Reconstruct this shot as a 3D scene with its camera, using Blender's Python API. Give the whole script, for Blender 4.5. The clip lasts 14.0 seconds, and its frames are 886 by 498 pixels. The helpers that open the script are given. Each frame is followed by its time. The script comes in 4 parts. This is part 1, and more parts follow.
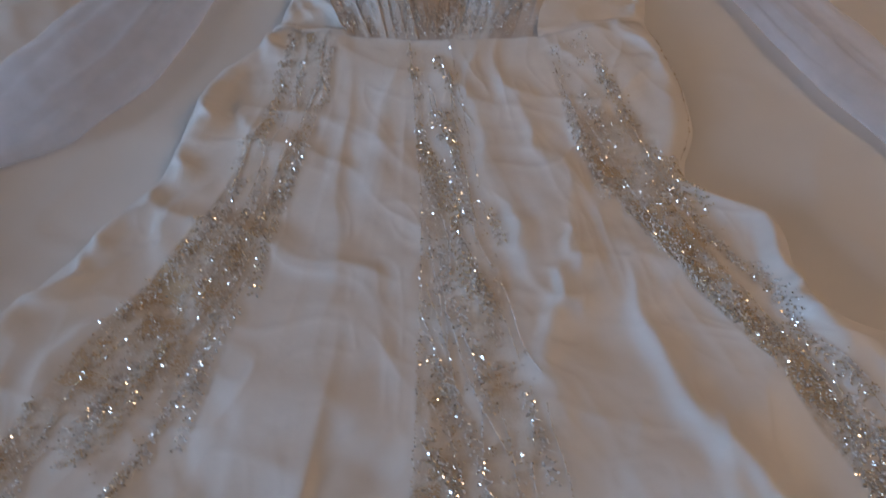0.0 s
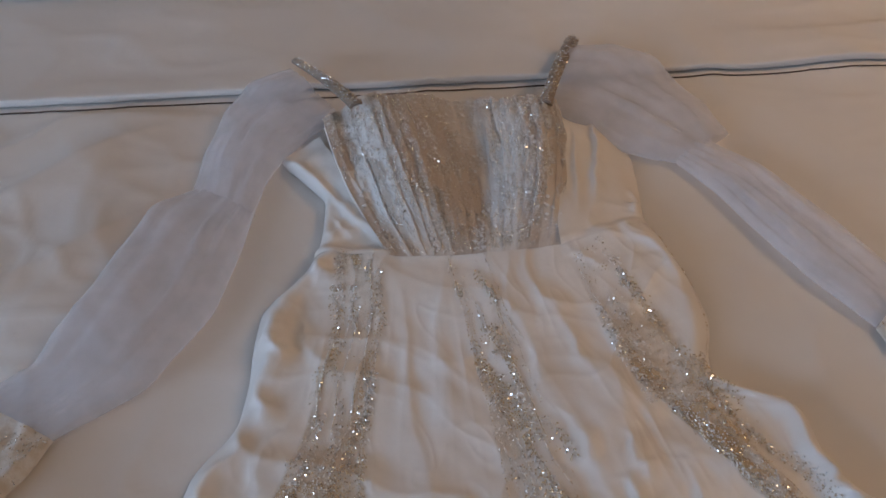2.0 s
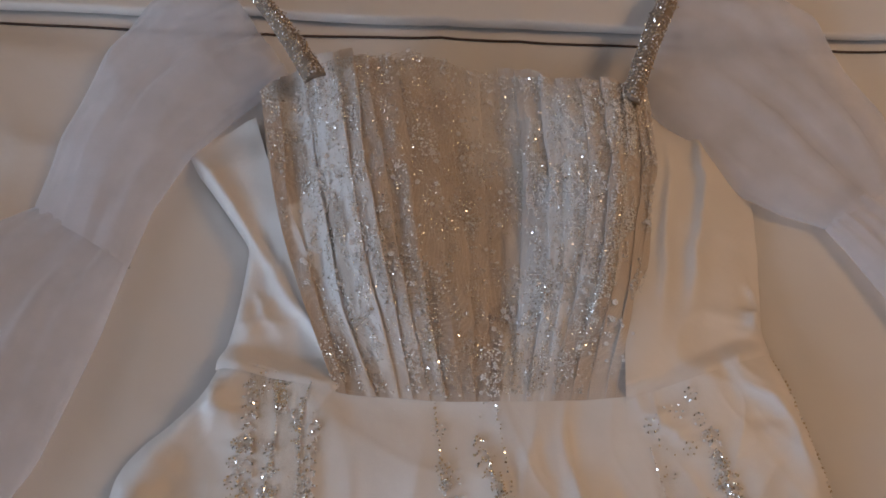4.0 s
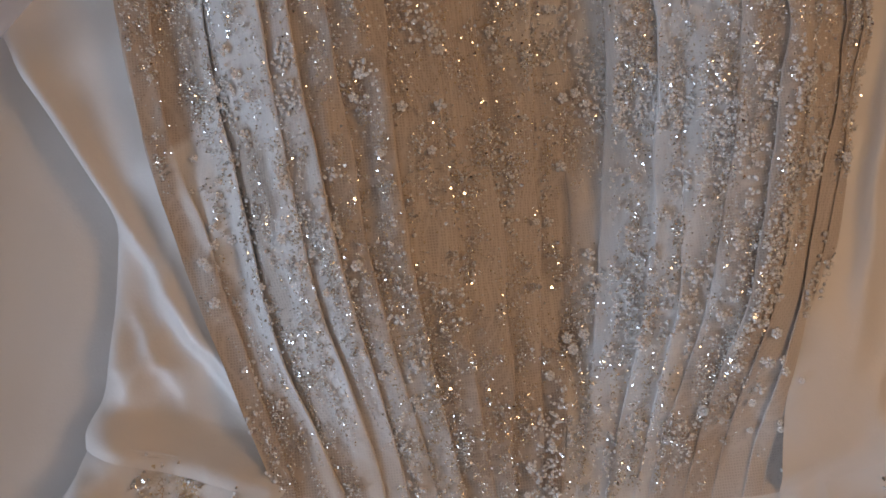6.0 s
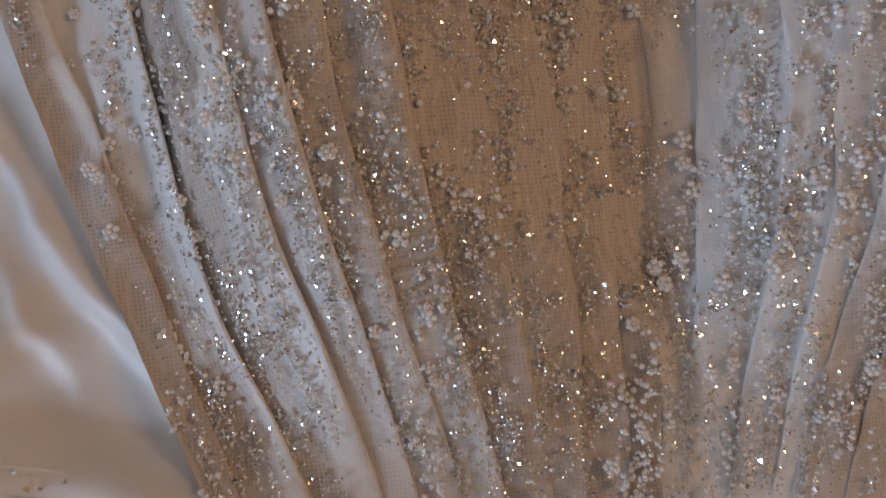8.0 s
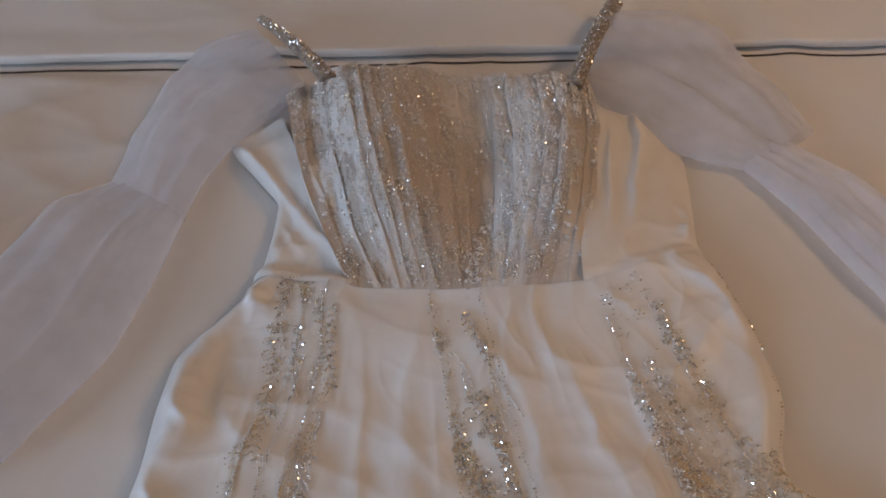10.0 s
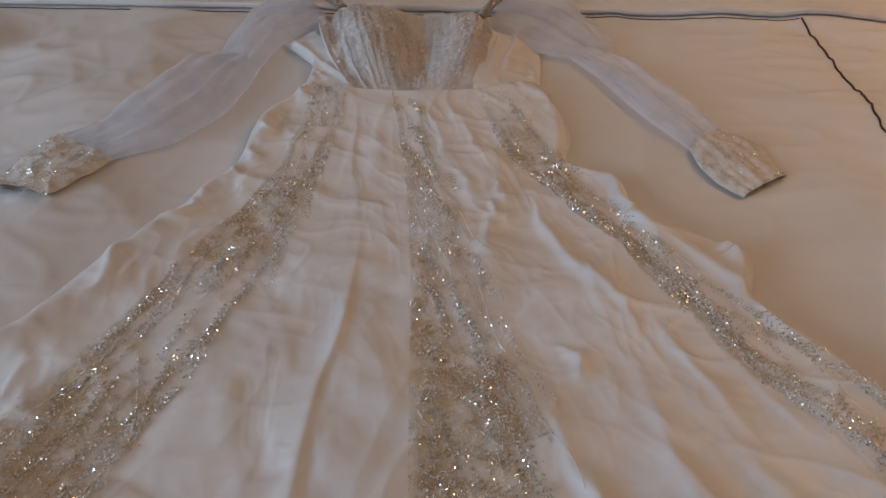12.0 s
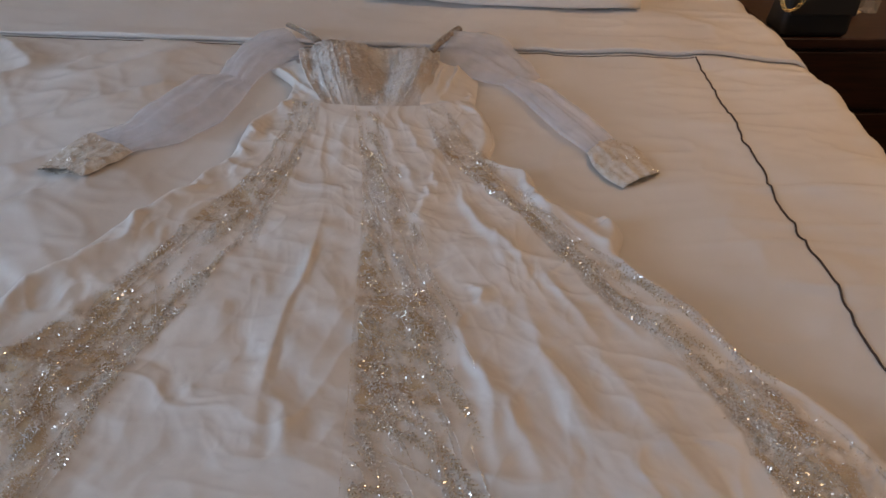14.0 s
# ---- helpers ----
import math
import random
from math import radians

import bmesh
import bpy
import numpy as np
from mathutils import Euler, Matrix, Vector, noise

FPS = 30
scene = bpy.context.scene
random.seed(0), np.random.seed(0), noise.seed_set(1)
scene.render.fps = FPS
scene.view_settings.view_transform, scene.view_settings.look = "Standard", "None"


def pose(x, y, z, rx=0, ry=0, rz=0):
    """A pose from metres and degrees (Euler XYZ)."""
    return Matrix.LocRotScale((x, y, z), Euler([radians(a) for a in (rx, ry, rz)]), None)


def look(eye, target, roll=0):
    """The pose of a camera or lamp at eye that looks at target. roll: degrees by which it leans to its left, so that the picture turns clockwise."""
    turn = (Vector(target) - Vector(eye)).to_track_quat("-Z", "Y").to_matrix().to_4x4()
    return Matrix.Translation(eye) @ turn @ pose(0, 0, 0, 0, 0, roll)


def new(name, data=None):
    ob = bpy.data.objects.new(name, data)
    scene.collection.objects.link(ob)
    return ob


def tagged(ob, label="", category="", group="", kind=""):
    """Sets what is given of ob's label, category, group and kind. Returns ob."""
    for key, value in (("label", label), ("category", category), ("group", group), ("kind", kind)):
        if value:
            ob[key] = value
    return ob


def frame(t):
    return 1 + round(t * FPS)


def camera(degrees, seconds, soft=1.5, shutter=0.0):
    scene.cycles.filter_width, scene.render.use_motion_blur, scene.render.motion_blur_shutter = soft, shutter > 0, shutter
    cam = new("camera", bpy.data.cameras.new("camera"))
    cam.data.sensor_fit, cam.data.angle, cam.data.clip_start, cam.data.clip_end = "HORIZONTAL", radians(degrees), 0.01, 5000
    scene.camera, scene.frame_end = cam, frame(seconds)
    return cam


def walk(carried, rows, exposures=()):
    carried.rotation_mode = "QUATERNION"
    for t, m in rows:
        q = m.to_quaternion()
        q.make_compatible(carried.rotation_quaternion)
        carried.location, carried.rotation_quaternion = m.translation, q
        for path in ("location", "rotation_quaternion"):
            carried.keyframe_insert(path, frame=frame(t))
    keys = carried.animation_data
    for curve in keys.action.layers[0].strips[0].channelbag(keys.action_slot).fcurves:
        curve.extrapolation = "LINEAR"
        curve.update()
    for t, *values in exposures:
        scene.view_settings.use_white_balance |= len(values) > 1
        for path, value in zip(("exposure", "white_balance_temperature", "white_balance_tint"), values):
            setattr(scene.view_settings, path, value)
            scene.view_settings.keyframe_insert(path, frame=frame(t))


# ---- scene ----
cam = camera(62.7, 14.0, shutter=0.2)
PATH = [
    (0, (-0.032, -0.628, 1.128), (-0.002, 0.535, -0.499), -1.7),
    (0.2, (-0.049, -0.62, 1.157), (-0.05, 0.6, -0.428), -5.0),
    (0.5, (-0.132, -0.616, 1.194), (-0.025, 0.67, -0.334), -3.0),
    (1, (-0.17, -0.626, 1.237), (0.036, 0.791, -0.159), -2.8),
    (1.5, (-0.159, -0.635, 1.267), (0.093, 0.794, -0.109), -1.0),
    (2, (-0.166, -0.542, 1.273), (0.109, 0.753, -0.226), 1.6),
    (2.5, (-0.141, -0.377, 1.263), (0.099, 0.744, -0.375), 4.8),
    (3, (-0.122, -0.266, 1.23), (0.101, 0.682, -0.517), 9.2),
    (3.5, (-0.102, -0.166, 1.193), (0.108, 0.694, -0.601), 10.2),
    (3.7, (-0.094, -0.153, 1.168), (0.116, 0.768, -0.595), 9.0),
    (5.8, (-0.042, 0.086, 0.951), (-0.014, 0.231, -1.044), 5.4),
    (6, (-0.039, 0.085, 0.936), (-0.013, 0.233, -1.059), 3.8),
    (6.5, (-0.048, 0.073, 0.894), (0.0, 0.247, -1.098), 8.0),
    (7, (-0.055, 0.071, 0.858), (0.001, 0.238, -1.134), 10.1),
    (7.5, (-0.05, 0.071, 0.824), (0.002, 0.214, -1.17), 12.0),
    (8, (-0.05, 0.064, 0.829), (0.007, 0.209, -1.165), 13.1),
    (8.5, (-0.036, -0.012, 0.899), (-0.011, 0.354, -1.067), -3.3),
    (8.7, (-0.039, -0.054, 0.934), (-0.006, 0.428, -1.006), -2.6),
    (10.8, (-0.101, -0.675, 1.215), (0.126, 0.753, -0.167), 1.8),
    (11, (-0.096, -0.772, 1.224), (0.128, 0.648, -0.167), 1.8),
    (11.5, (-0.089, -0.955, 1.248), (0.166, 0.435, -0.168), 3.7),
    (12, (-0.115, -1.072, 1.248), (0.117, 0.395, -0.091), 3.1),
    (12.5, (-0.141, -1.186, 1.23), (0.106, 0.305, -0.08), 2.8),
    (13, (-0.147, -1.286, 1.24), (0.137, 0.216, -0.05), 3.5),
    (13.5, (-0.126, -1.344, 1.298), (0.179, 0.172, 0.03), 4.0),
    (14, (-0.086, -1.381, 1.356), (0.193, 0.158, 0.11), 4.5),
]
walk(cam, [(t, look(eye, target, roll)) for t, eye, target, roll in PATH],
     [(0, -0.22, 5950, 10), (0.6, -0.08, 5900, 10), (1.5, -0.06, 6100, 10), (3, -0.05, 6650, 12), (5.8, 0.04, 6950, 14), (8, 0.02, 6800, 14), (10.8, 0.02, 6600, 11), (12, -0.04, 6800, 12), (14, -0.03, 6700, 12)])

# ---- world, window light, added warm fill ----
BED = pose(0, 0, 0, 0, 0, -4.6)          # the bed lies a little askew
world = bpy.data.worlds.new("world")
scene.world = world
world.use_nodes = True
wn = world.node_tree
sky = wn.nodes.new("ShaderNodeTexSky")
sky.sky_type, sky.sun_disc = "NISHITA", False
sky.sun_elevation, sky.sun_rotation = radians(35), radians(120)
wn.links.new(sky.outputs[0], wn.nodes["Background"].inputs[0])
wn.nodes["Background"].inputs[1].default_value = 0.1


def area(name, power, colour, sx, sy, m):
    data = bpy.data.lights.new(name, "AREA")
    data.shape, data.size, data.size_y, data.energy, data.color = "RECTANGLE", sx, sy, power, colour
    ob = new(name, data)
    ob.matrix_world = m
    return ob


WINDOW_Y, WINDOW_Z = (-2.4, -0.8), (0.95, 2.25)
ROOM_X, ROOM_Y, ROOM_H = (-3.2, 2.7), (-3.2, 1.32), 2.55
area("window_daylight", 52, (0.55, 0.73, 1.0), 1.4, 1.2, look((-3.17, -1.6, 1.6), (0.0, -0.5, 0.6)))
# warm fill added on the right; no lamp is known there
area("warm_fill_light", 14.5, (1.0, 0.61, 0.33), 0.7, 0.7, look((1.75, 0.1, 2.44), (1.1, 0.15, 0.5)))


# ---- materials ----
class Mat:
    """A node material with a Principled shader."""

    def __init__(self, name, colour, rough=0.6, metal=0.0, **inputs):
        self.m = bpy.data.materials.new(name)
        self.m.use_nodes = True
        self.t = self.m.node_tree
        self.b = self.t.nodes["Principled BSDF"]
        self.b.inputs["Base Color"].default_value = (*colour, 1)
        self.b.inputs["Roughness"].default_value = rough
        self.b.inputs["Metallic"].default_value = metal
        for k, v in inputs.items():
            self.b.inputs[k.replace("_", " ")].default_value = v
        self.co = self.node("ShaderNodeTexCoord").outputs["Object"]
        self.normal = None

    def node(self, kind, **values):
        n = self.t.nodes.new(kind)
        for k, v in values.items():
            n.inputs[k.replace("_", " ")].default_value = v
        return n

    def link(self, a, b):
        self.t.links.new(a, b)

    def scaled(self, sx, sy, sz):
        n = self.node("ShaderNodeMapping")
        n.inputs["Scale"].default_value = (sx, sy, sz)
        self.link(self.co, n.inputs["Vector"])
        return n.outputs[0]

    def noise(self, scale, detail=3.0, co=None):
        n = self.node("ShaderNodeTexNoise", Scale=scale, Detail=detail)
        self.link(co or self.co, n.inputs["Vector"])
        return n.outputs["Fac"]

    def ramp(self, fac, stops):
        n = self.node("ShaderNodeValToRGB")
        e = n.color_ramp.elements
        while len(e) < len(stops):
            e.new(0.5)
        for el, (p, c) in zip(e, stops):
            el.position, el.color = p, (*c, 1) if len(c) == 3 else c
        self.link(fac, n.inputs[0])
        return n.outputs[0]

    def colour(self, out):
        self.link(out, self.b.inputs["Base Color"])

    def bump(self, height, distance, strength=1.0):
        n = self.node("ShaderNodeBump", Distance=distance, Strength=strength)
        self.link(height, n.inputs["Height"])
        if self.normal:
            self.link(self.normal, n.inputs["Normal"])
        self.normal = n.outputs[0]
        self.link(self.normal, self.b.inputs["Normal"])

    def sheer(self, cover, glow=0.0):
        """Lets light through between the threads (cover: a number or a socket) and through the threads themselves (glow)."""
        out = self.t.nodes["Material Output"]
        mix, clear = self.node("ShaderNodeMixShader"), self.node("ShaderNodeBsdfTransparent")
        if isinstance(cover, float):
            mix.inputs[0].default_value = cover
        else:
            self.link(cover, mix.inputs[0])
        cloth = self.b.outputs[0]
        if glow:
            half, back = self.node("ShaderNodeMixShader", Fac=glow), self.node("ShaderNodeBsdfTranslucent")
            back.inputs["Color"].default_value = self.b.inputs["Base Color"].default_value
            self.link(cloth, half.inputs[1])
            self.link(back.outputs[0], half.inputs[2])
            cloth = half.outputs[0]
        self.link(clear.outputs[0], mix.inputs[1])
        self.link(cloth, mix.inputs[2])
        self.link(mix.outputs[0], out.inputs["Surface"])


def weave(mat, per_metre, depth):
    """Fine crossing threads."""
    for d in ("X", "Y"):
        w = mat.node("ShaderNodeTexWave", Scale=per_metre / 6.2832 * 3.1416 / 10, Distortion=0.6)
        w.bands_direction = d
        mat.link(mat.co, w.inputs["Vector"])
        mat.bump(w.outputs["Fac"], depth, 0.5)


satin = Mat("ivory_satin", (0.84, 0.80, 0.77), 0.42, Sheen_Weight=0.15, Sheen_Roughness=0.35)
satin.colour(satin.ramp(satin.noise(9, 4), [(0.3, (0.80, 0.76, 0.72)), (0.7, (0.88, 0.85, 0.82))]))
crush = satin.node("ShaderNodeTexNoise", Scale=7, Detail=1.6, Distortion=0.7)
satin.link(satin.co, crush.inputs["Vector"])
satin.bump(crush.outputs["Fac"], 0.022, 0.5)
satin.bump(satin.noise(26, 3), 0.0022, 0.4)
satin.bump(satin.noise(900, 2), 0.0002, 0.3)

cotton = Mat("white_cotton", (0.78, 0.75, 0.72), 0.75, Sheen_Weight=0.15)
cotton.colour(cotton.ramp(cotton.noise(5, 4), [(0.3, (0.74, 0.705, 0.67)), (0.7, (0.80, 0.77, 0.74))]))
cotton.bump(cotton.noise(14, 6), 0.004, 0.35)
cotton.bump(cotton.noise(1100, 2), 0.00015, 0.35)

def pleat_material(name, mesh_scale, grain):
    """Net over a nude lining; where the white under-layer is caught in the pleat it shows through the net."""
    m = Mat(name, (0.7, 0.63, 0.56), 0.5, Sheen_Weight=0.25)
    cells = m.node("ShaderNodeTexVoronoi", Scale=mesh_scale, Randomness=0.25)
    cells.feature = "DISTANCE_TO_EDGE"
    m.link(m.co, cells.inputs["Vector"])
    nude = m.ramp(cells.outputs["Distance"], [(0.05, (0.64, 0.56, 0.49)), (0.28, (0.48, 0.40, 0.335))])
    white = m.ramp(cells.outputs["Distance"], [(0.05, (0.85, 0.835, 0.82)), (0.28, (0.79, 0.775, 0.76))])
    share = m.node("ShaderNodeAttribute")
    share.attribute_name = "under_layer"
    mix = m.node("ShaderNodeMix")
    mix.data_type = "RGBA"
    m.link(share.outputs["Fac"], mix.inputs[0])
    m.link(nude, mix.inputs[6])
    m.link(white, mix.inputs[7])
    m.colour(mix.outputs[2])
    m.bump(cells.outputs["Distance"], 0.0003, 0.25)
    m.bump(m.noise(60, 4), 0.0016, grain)
    return m


net = pleat_material("pleated_net", 880, 0.5)

lace = Mat("gold_thread_lace", (0.50, 0.37, 0.21), 0.55, Sheen_Weight=0.2)
lace.colour(lace.ramp(lace.noise(60, 3), [(0.3, (0.60, 0.42, 0.22)), (0.7, (0.78, 0.59, 0.35))]))
veins = lace.node("ShaderNodeTexVoronoi", Scale=520)
veins.feature = "DISTANCE_TO_EDGE"
lace.link(lace.co, veins.inputs["Vector"])
cover_a = lace.ramp(veins.outputs["Distance"], [(0.04, (0.72, 0.72, 0.72)), (0.30, (0.46, 0.46, 0.46))])
cover_b = lace.ramp(lace.noise(38, 5), [(0.34, (0.25, 0.25, 0.25)), (0.60, (1.0, 1.0, 1.0))])
threads = lace.node("ShaderNodeAttribute")
threads.attribute_name = "thread_density"
both, dense = lace.node("ShaderNodeMath"), lace.node("ShaderNodeMath")
both.operation = dense.operation = "MULTIPLY"
lace.link(cover_a, both.inputs[0])
lace.link(cover_b, both.inputs[1])
lace.link(both.outputs[0], dense.inputs[0])
lace.link(threads.outputs["Fac"], dense.inputs[1])
lace.bump(lace.noise(420, 3), 0.0008, 0.6)
lace.sheer(dense.outputs[0])

# white tulle; the window light's blue cast is put into its base colour
tulle = Mat("window_tinted_tulle", (0.91, 0.93, 1.0), 0.7, Sheen_Weight=1.0, Sheen_Roughness=0.6)
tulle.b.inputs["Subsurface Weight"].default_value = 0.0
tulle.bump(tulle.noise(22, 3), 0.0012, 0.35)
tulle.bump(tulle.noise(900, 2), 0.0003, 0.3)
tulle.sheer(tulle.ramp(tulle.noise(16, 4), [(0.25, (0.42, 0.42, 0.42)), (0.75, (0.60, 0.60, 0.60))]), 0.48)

cuff_lace = Mat("ivory_lace", (0.78, 0.73, 0.66), 0.6)
cuff_lace.colour(cuff_lace.ramp(cuff_lace.noise(70, 4), [(0.36, (0.64, 0.56, 0.46)), (0.60, (0.78, 0.74, 0.69))]))
cuff_lace.bump(cuff_lace.noise(350, 4), 0.0012, 0.7)

crystal = Mat("silver_crystal", (0.95, 0.95, 0.95), 0.12, 0.15)
spark = Mat("mirror_crystal", (0.96, 0.95, 0.94), 0.12, 1.0)
gold_bead = Mat("champagne_bead", (0.82, 0.67, 0.46), 0.16, 0.3)
strap_cloth = Mat("beaded_strap_cloth", (0.30, 0.24, 0.19), 0.6)
strap_cloth.bump(strap_cloth.noise(500, 3), 0.0008, 0.6)
pearl = Mat("milky_bead", (0.90, 0.88, 0.86), 0.16, 0.0, Coat_Weight=0.6, Coat_Roughness=0.08)
piping = Mat("brown_piping", (0.075, 0.05, 0.04), 0.8)
piping.bump(piping.noise(600, 2), 0.0004, 0.5)
wood = Mat("dark_wood", (0.09, 0.03, 0.016), 0.35)
wood.colour(wood.ramp(wood.noise(6, 6, wood.scaled(1, 14, 14)), [(0.3, (0.015, 0.005, 0.003)), (0.7, (0.05, 0.017, 0.009))]))
leather = Mat("black_leather", (0.006, 0.0055, 0.0055), 0.6)
leather.bump(leather.noise(500, 3), 0.0006, 0.5)
brass = Mat("gold_chain", (0.80, 0.58, 0.26), 0.22, 1.0)
wallpaint = Mat("beige_wall", (0.55, 0.43, 0.31), 0.85)
wallpaint.colour(wallpaint.ramp(wallpaint.noise(3, 5), [(0.3, (0.52, 0.40, 0.28)), (0.7, (0.58, 0.46, 0.33))]))
plaster = Mat("white_ceiling", (0.72, 0.66, 0.58), 0.9)
plaster.bump(plaster.noise(90, 3), 0.001, 0.3)
carpet = Mat("brown_floor", (0.07, 0.045, 0.03), 0.9)
carpet.colour(carpet.ramp(carpet.noise(220, 3), [(0.3, (0.045, 0.028, 0.018)), (0.7, (0.10, 0.065, 0.042))]))
white_paint = Mat("white_window_paint", (0.78, 0.78, 0.76), 0.4)
glass = Mat("window_glass", (1, 1, 1), 0.0, 0.0, Transmission_Weight=1.0, IOR=1.45)
paper = Mat("cream_paper", (0.74, 0.62, 0.40), 0.6)
clear_cup = Mat("clear_plastic", (0.95, 0.95, 0.95), 0.08, 0.0, Transmission_Weight=0.9, IOR=1.3)
# glow of the added ceiling panel, which stands for no known lamp
fill_glow = Mat("fill_diffuser", (0.9, 0.85, 0.75), 0.5)
fill_glow.b.inputs["Emission Color"].default_value = (1.0, 0.68, 0.36, 1)
fill_glow.b.inputs["Emission Strength"].default_value = 2.0


# ---- mesh helpers ----
def mesh_object(name, verts, faces, mat, parent=None, label="", smooth=True):
    data = bpy.data.meshes.new(name)
    data.from_pydata([tuple(map(float, v)) for v in verts], [], faces)
    data.materials.append(mat.m)
    if smooth:
        data.polygons.foreach_set("use_smooth", [True] * len(data.polygons))
    data.update()
    ob = new(name, data)
    ob.parent = parent
    return tagged(ob, label)


def part(name, bm, mat, parent, label="", smooth=False):
    data = bpy.data.meshes.new(name)
    bm.to_mesh(data)
    bm.free()
    data.materials.append(mat.m)
    if smooth:
        data.polygons.foreach_set("use_smooth", [True] * len(data.polygons))
    ob = new(name, data)
    ob.parent = parent
    return tagged(ob, label)


def grid_faces(n, m, wrap=False):
    """Quads of a grid of n rows and m columns."""
    i = np.arange(n - 1)[:, None]
    j = np.arange(m if wrap else m - 1)[None, :]
    k = (j + 1) % m
    q = np.stack(np.broadcast_arrays(i * m + j, i * m + k, (i + 1) * m + k, (i + 1) * m + j), -1)
    return q.reshape(-1, 4).tolist()


def sheet(name, x, y, z, mat, parent=None, label=""):
    """A cloth: a grid of points, seen from above."""
    f = grid_faces(*x.shape)
    a, b, c = (np.array([x.flat[k], y.flat[k]]) for k in f[len(f) // 2][:3])
    if (b - a)[0] * (c - b)[1] - (b - a)[1] * (c - b)[0] < 0:
        f = [q[::-1] for q in f]
    return mesh_object(name, np.stack([x, y, z], -1).reshape(-1, 3), f, mat, parent, label)


def box_bm(x0, x1, y0, y1, z0, z1, bevel=0.0, bm=None):
    bm = bm or bmesh.new()
    made = bmesh.ops.create_cube(bm, size=1, matrix=Matrix.LocRotScale(((x0 + x1) / 2, (y0 + y1) / 2, (z0 + z1) / 2), None, (x1 - x0, y1 - y0, z1 - z0)))
    if bevel:
        edges = list({e for v in made["verts"] for e in v.link_edges})
        bmesh.ops.bevel(bm, geom=edges, offset=bevel, segments=3, profile=0.5, affect="EDGES")
    return bm


def tube(name, pts, r, mat, parent=None, label="", sides=8):
    """A cord along points."""
    pts = np.asarray(pts, float)
    tang = np.gradient(pts, axis=0)
    tang /= np.linalg.norm(tang, axis=1)[:, None]
    side = np.cross(tang, (0, 0, 1.0))
    side /= np.linalg.norm(side, axis=1)[:, None] + 1e-9
    up = np.cross(side, tang)
    a = np.linspace(0, 2 * math.pi, sides, endpoint=False)
    v = pts[:, None] + r * (np.cos(a)[None, :, None] * side[:, None] + np.sin(a)[None, :, None] * up[:, None])
    return mesh_object(name, v.reshape(-1, 3), grid_faces(len(pts), sides, True), mat, parent, label)


def empty(name, label, category, group="", at=(0, 0, 0)):
    ob = tagged(new(name), label, category, group)
    ob.location = at
    return ob


RNG = np.random.default_rng(7)
TABLE = RNG.random((256, 256)) * 2 - 1


def wobble(x, y, seed=0):
    """Smooth noise in -1 to 1."""
    x, y = np.broadcast_arrays(np.asarray(x, float) + 17.3 * seed, np.asarray(y, float) + 9.1 * seed)
    i, j = np.floor(x).astype(int), np.floor(y).astype(int)
    fx, fy = x - i, y - j
    fx, fy = fx ** 3 * (fx * (6 * fx - 15) + 10), fy ** 3 * (fy * (6 * fy - 15) + 10)
    g = lambda a, b: TABLE[a % 256, b % 256]
    return (g(i, j) * (1 - fx) + g(i + 1, j) * fx) * (1 - fy) + (g(i, j + 1) * (1 - fx) + g(i + 1, j + 1) * fx) * fy


def curve(*pairs):
    """A soft function through (y, value) pairs."""
    p = np.array(sorted(pairs))
    def f(y):
        y = np.asarray(y, float)
        return sum(np.interp(y + d, p[:, 0], p[:, 1]) for d in (-0.012, -0.006, 0, 0.006, 0.012)) / 5
    return f


def smooth01(a, lo, hi):
    t = np.clip((a - lo) / (hi - lo), 0, 1)
    return t * t * (3 - 2 * t)


def ridge(x, y, x0, y0, x1, y1, width, height, lean=0.0):
    """A fold along a line: a soft ridge that fades at its ends, steeper on one side."""
    dx, dy = x1 - x0, y1 - y0
    n = math.hypot(dx, dy)
    t = ((x - x0) * dx + (y - y0) * dy) / n ** 2
    d = ((x - x0) * dy - (y - y0) * dx) / n
    d = d + width * (0.9 * wobble(t * 2.1 + 11 * x0, 5 * y0) + 0.35 * wobble(t * 6 + 7 * x0, 3 * y0))
    w = width * (0.65 + 0.5 * np.clip(t, 0, 1)) * (1 + 0.3 * wobble(t * 3 + 5 * x0, 9 * y0, 2))
    w = np.maximum(w, 0.3 * width) * (np.where(d * lean > 0, 0.55, 1.0) if lean else 1.0)
    return height * np.exp(-np.abs(d / w) ** 1.7) * smooth01(t, -0.25, 0.4) * (1 - smooth01(t, 0.6, 1.25))


# ---- the room ----
(X0, X1), (Y0, Y1) = ROOM_X, ROOM_Y
T = 0.12
tagged(part("floor", box_bm(X0 - T, X1 + T, Y0 - T, Y1 + T, -0.1, 0.0), carpet, None), "dark brown carpeted bedroom floor", "floor", kind="structure")
tagged(part("ceiling", box_bm(X0 - T, X1 + T, Y0 - T, Y1 + T, ROOM_H, ROOM_H + 0.1), plaster, None), "off-white plastered bedroom ceiling", "ceiling", kind="structure")
tagged(part("wall_north", box_bm(X0 - T, X1 + T, Y1, Y1 + T, 0, ROOM_H), wallpaint, None), "beige painted wall behind the bed", "wall", kind="structure")
tagged(part("wall_south", box_bm(X0 - T, X1 + T, Y0 - T, Y0, 0, ROOM_H), wallpaint, None), "beige painted bedroom wall", "wall", kind="structure")
tagged(part("wall_east", box_bm(X1, X1 + T, Y0, Y1, 0, ROOM_H), wallpaint, None), "beige painted bedroom wall", "wall", kind="structure")
bm = box_bm(X0 - T, X0, Y0, WINDOW_Y[0], 0, ROOM_H)
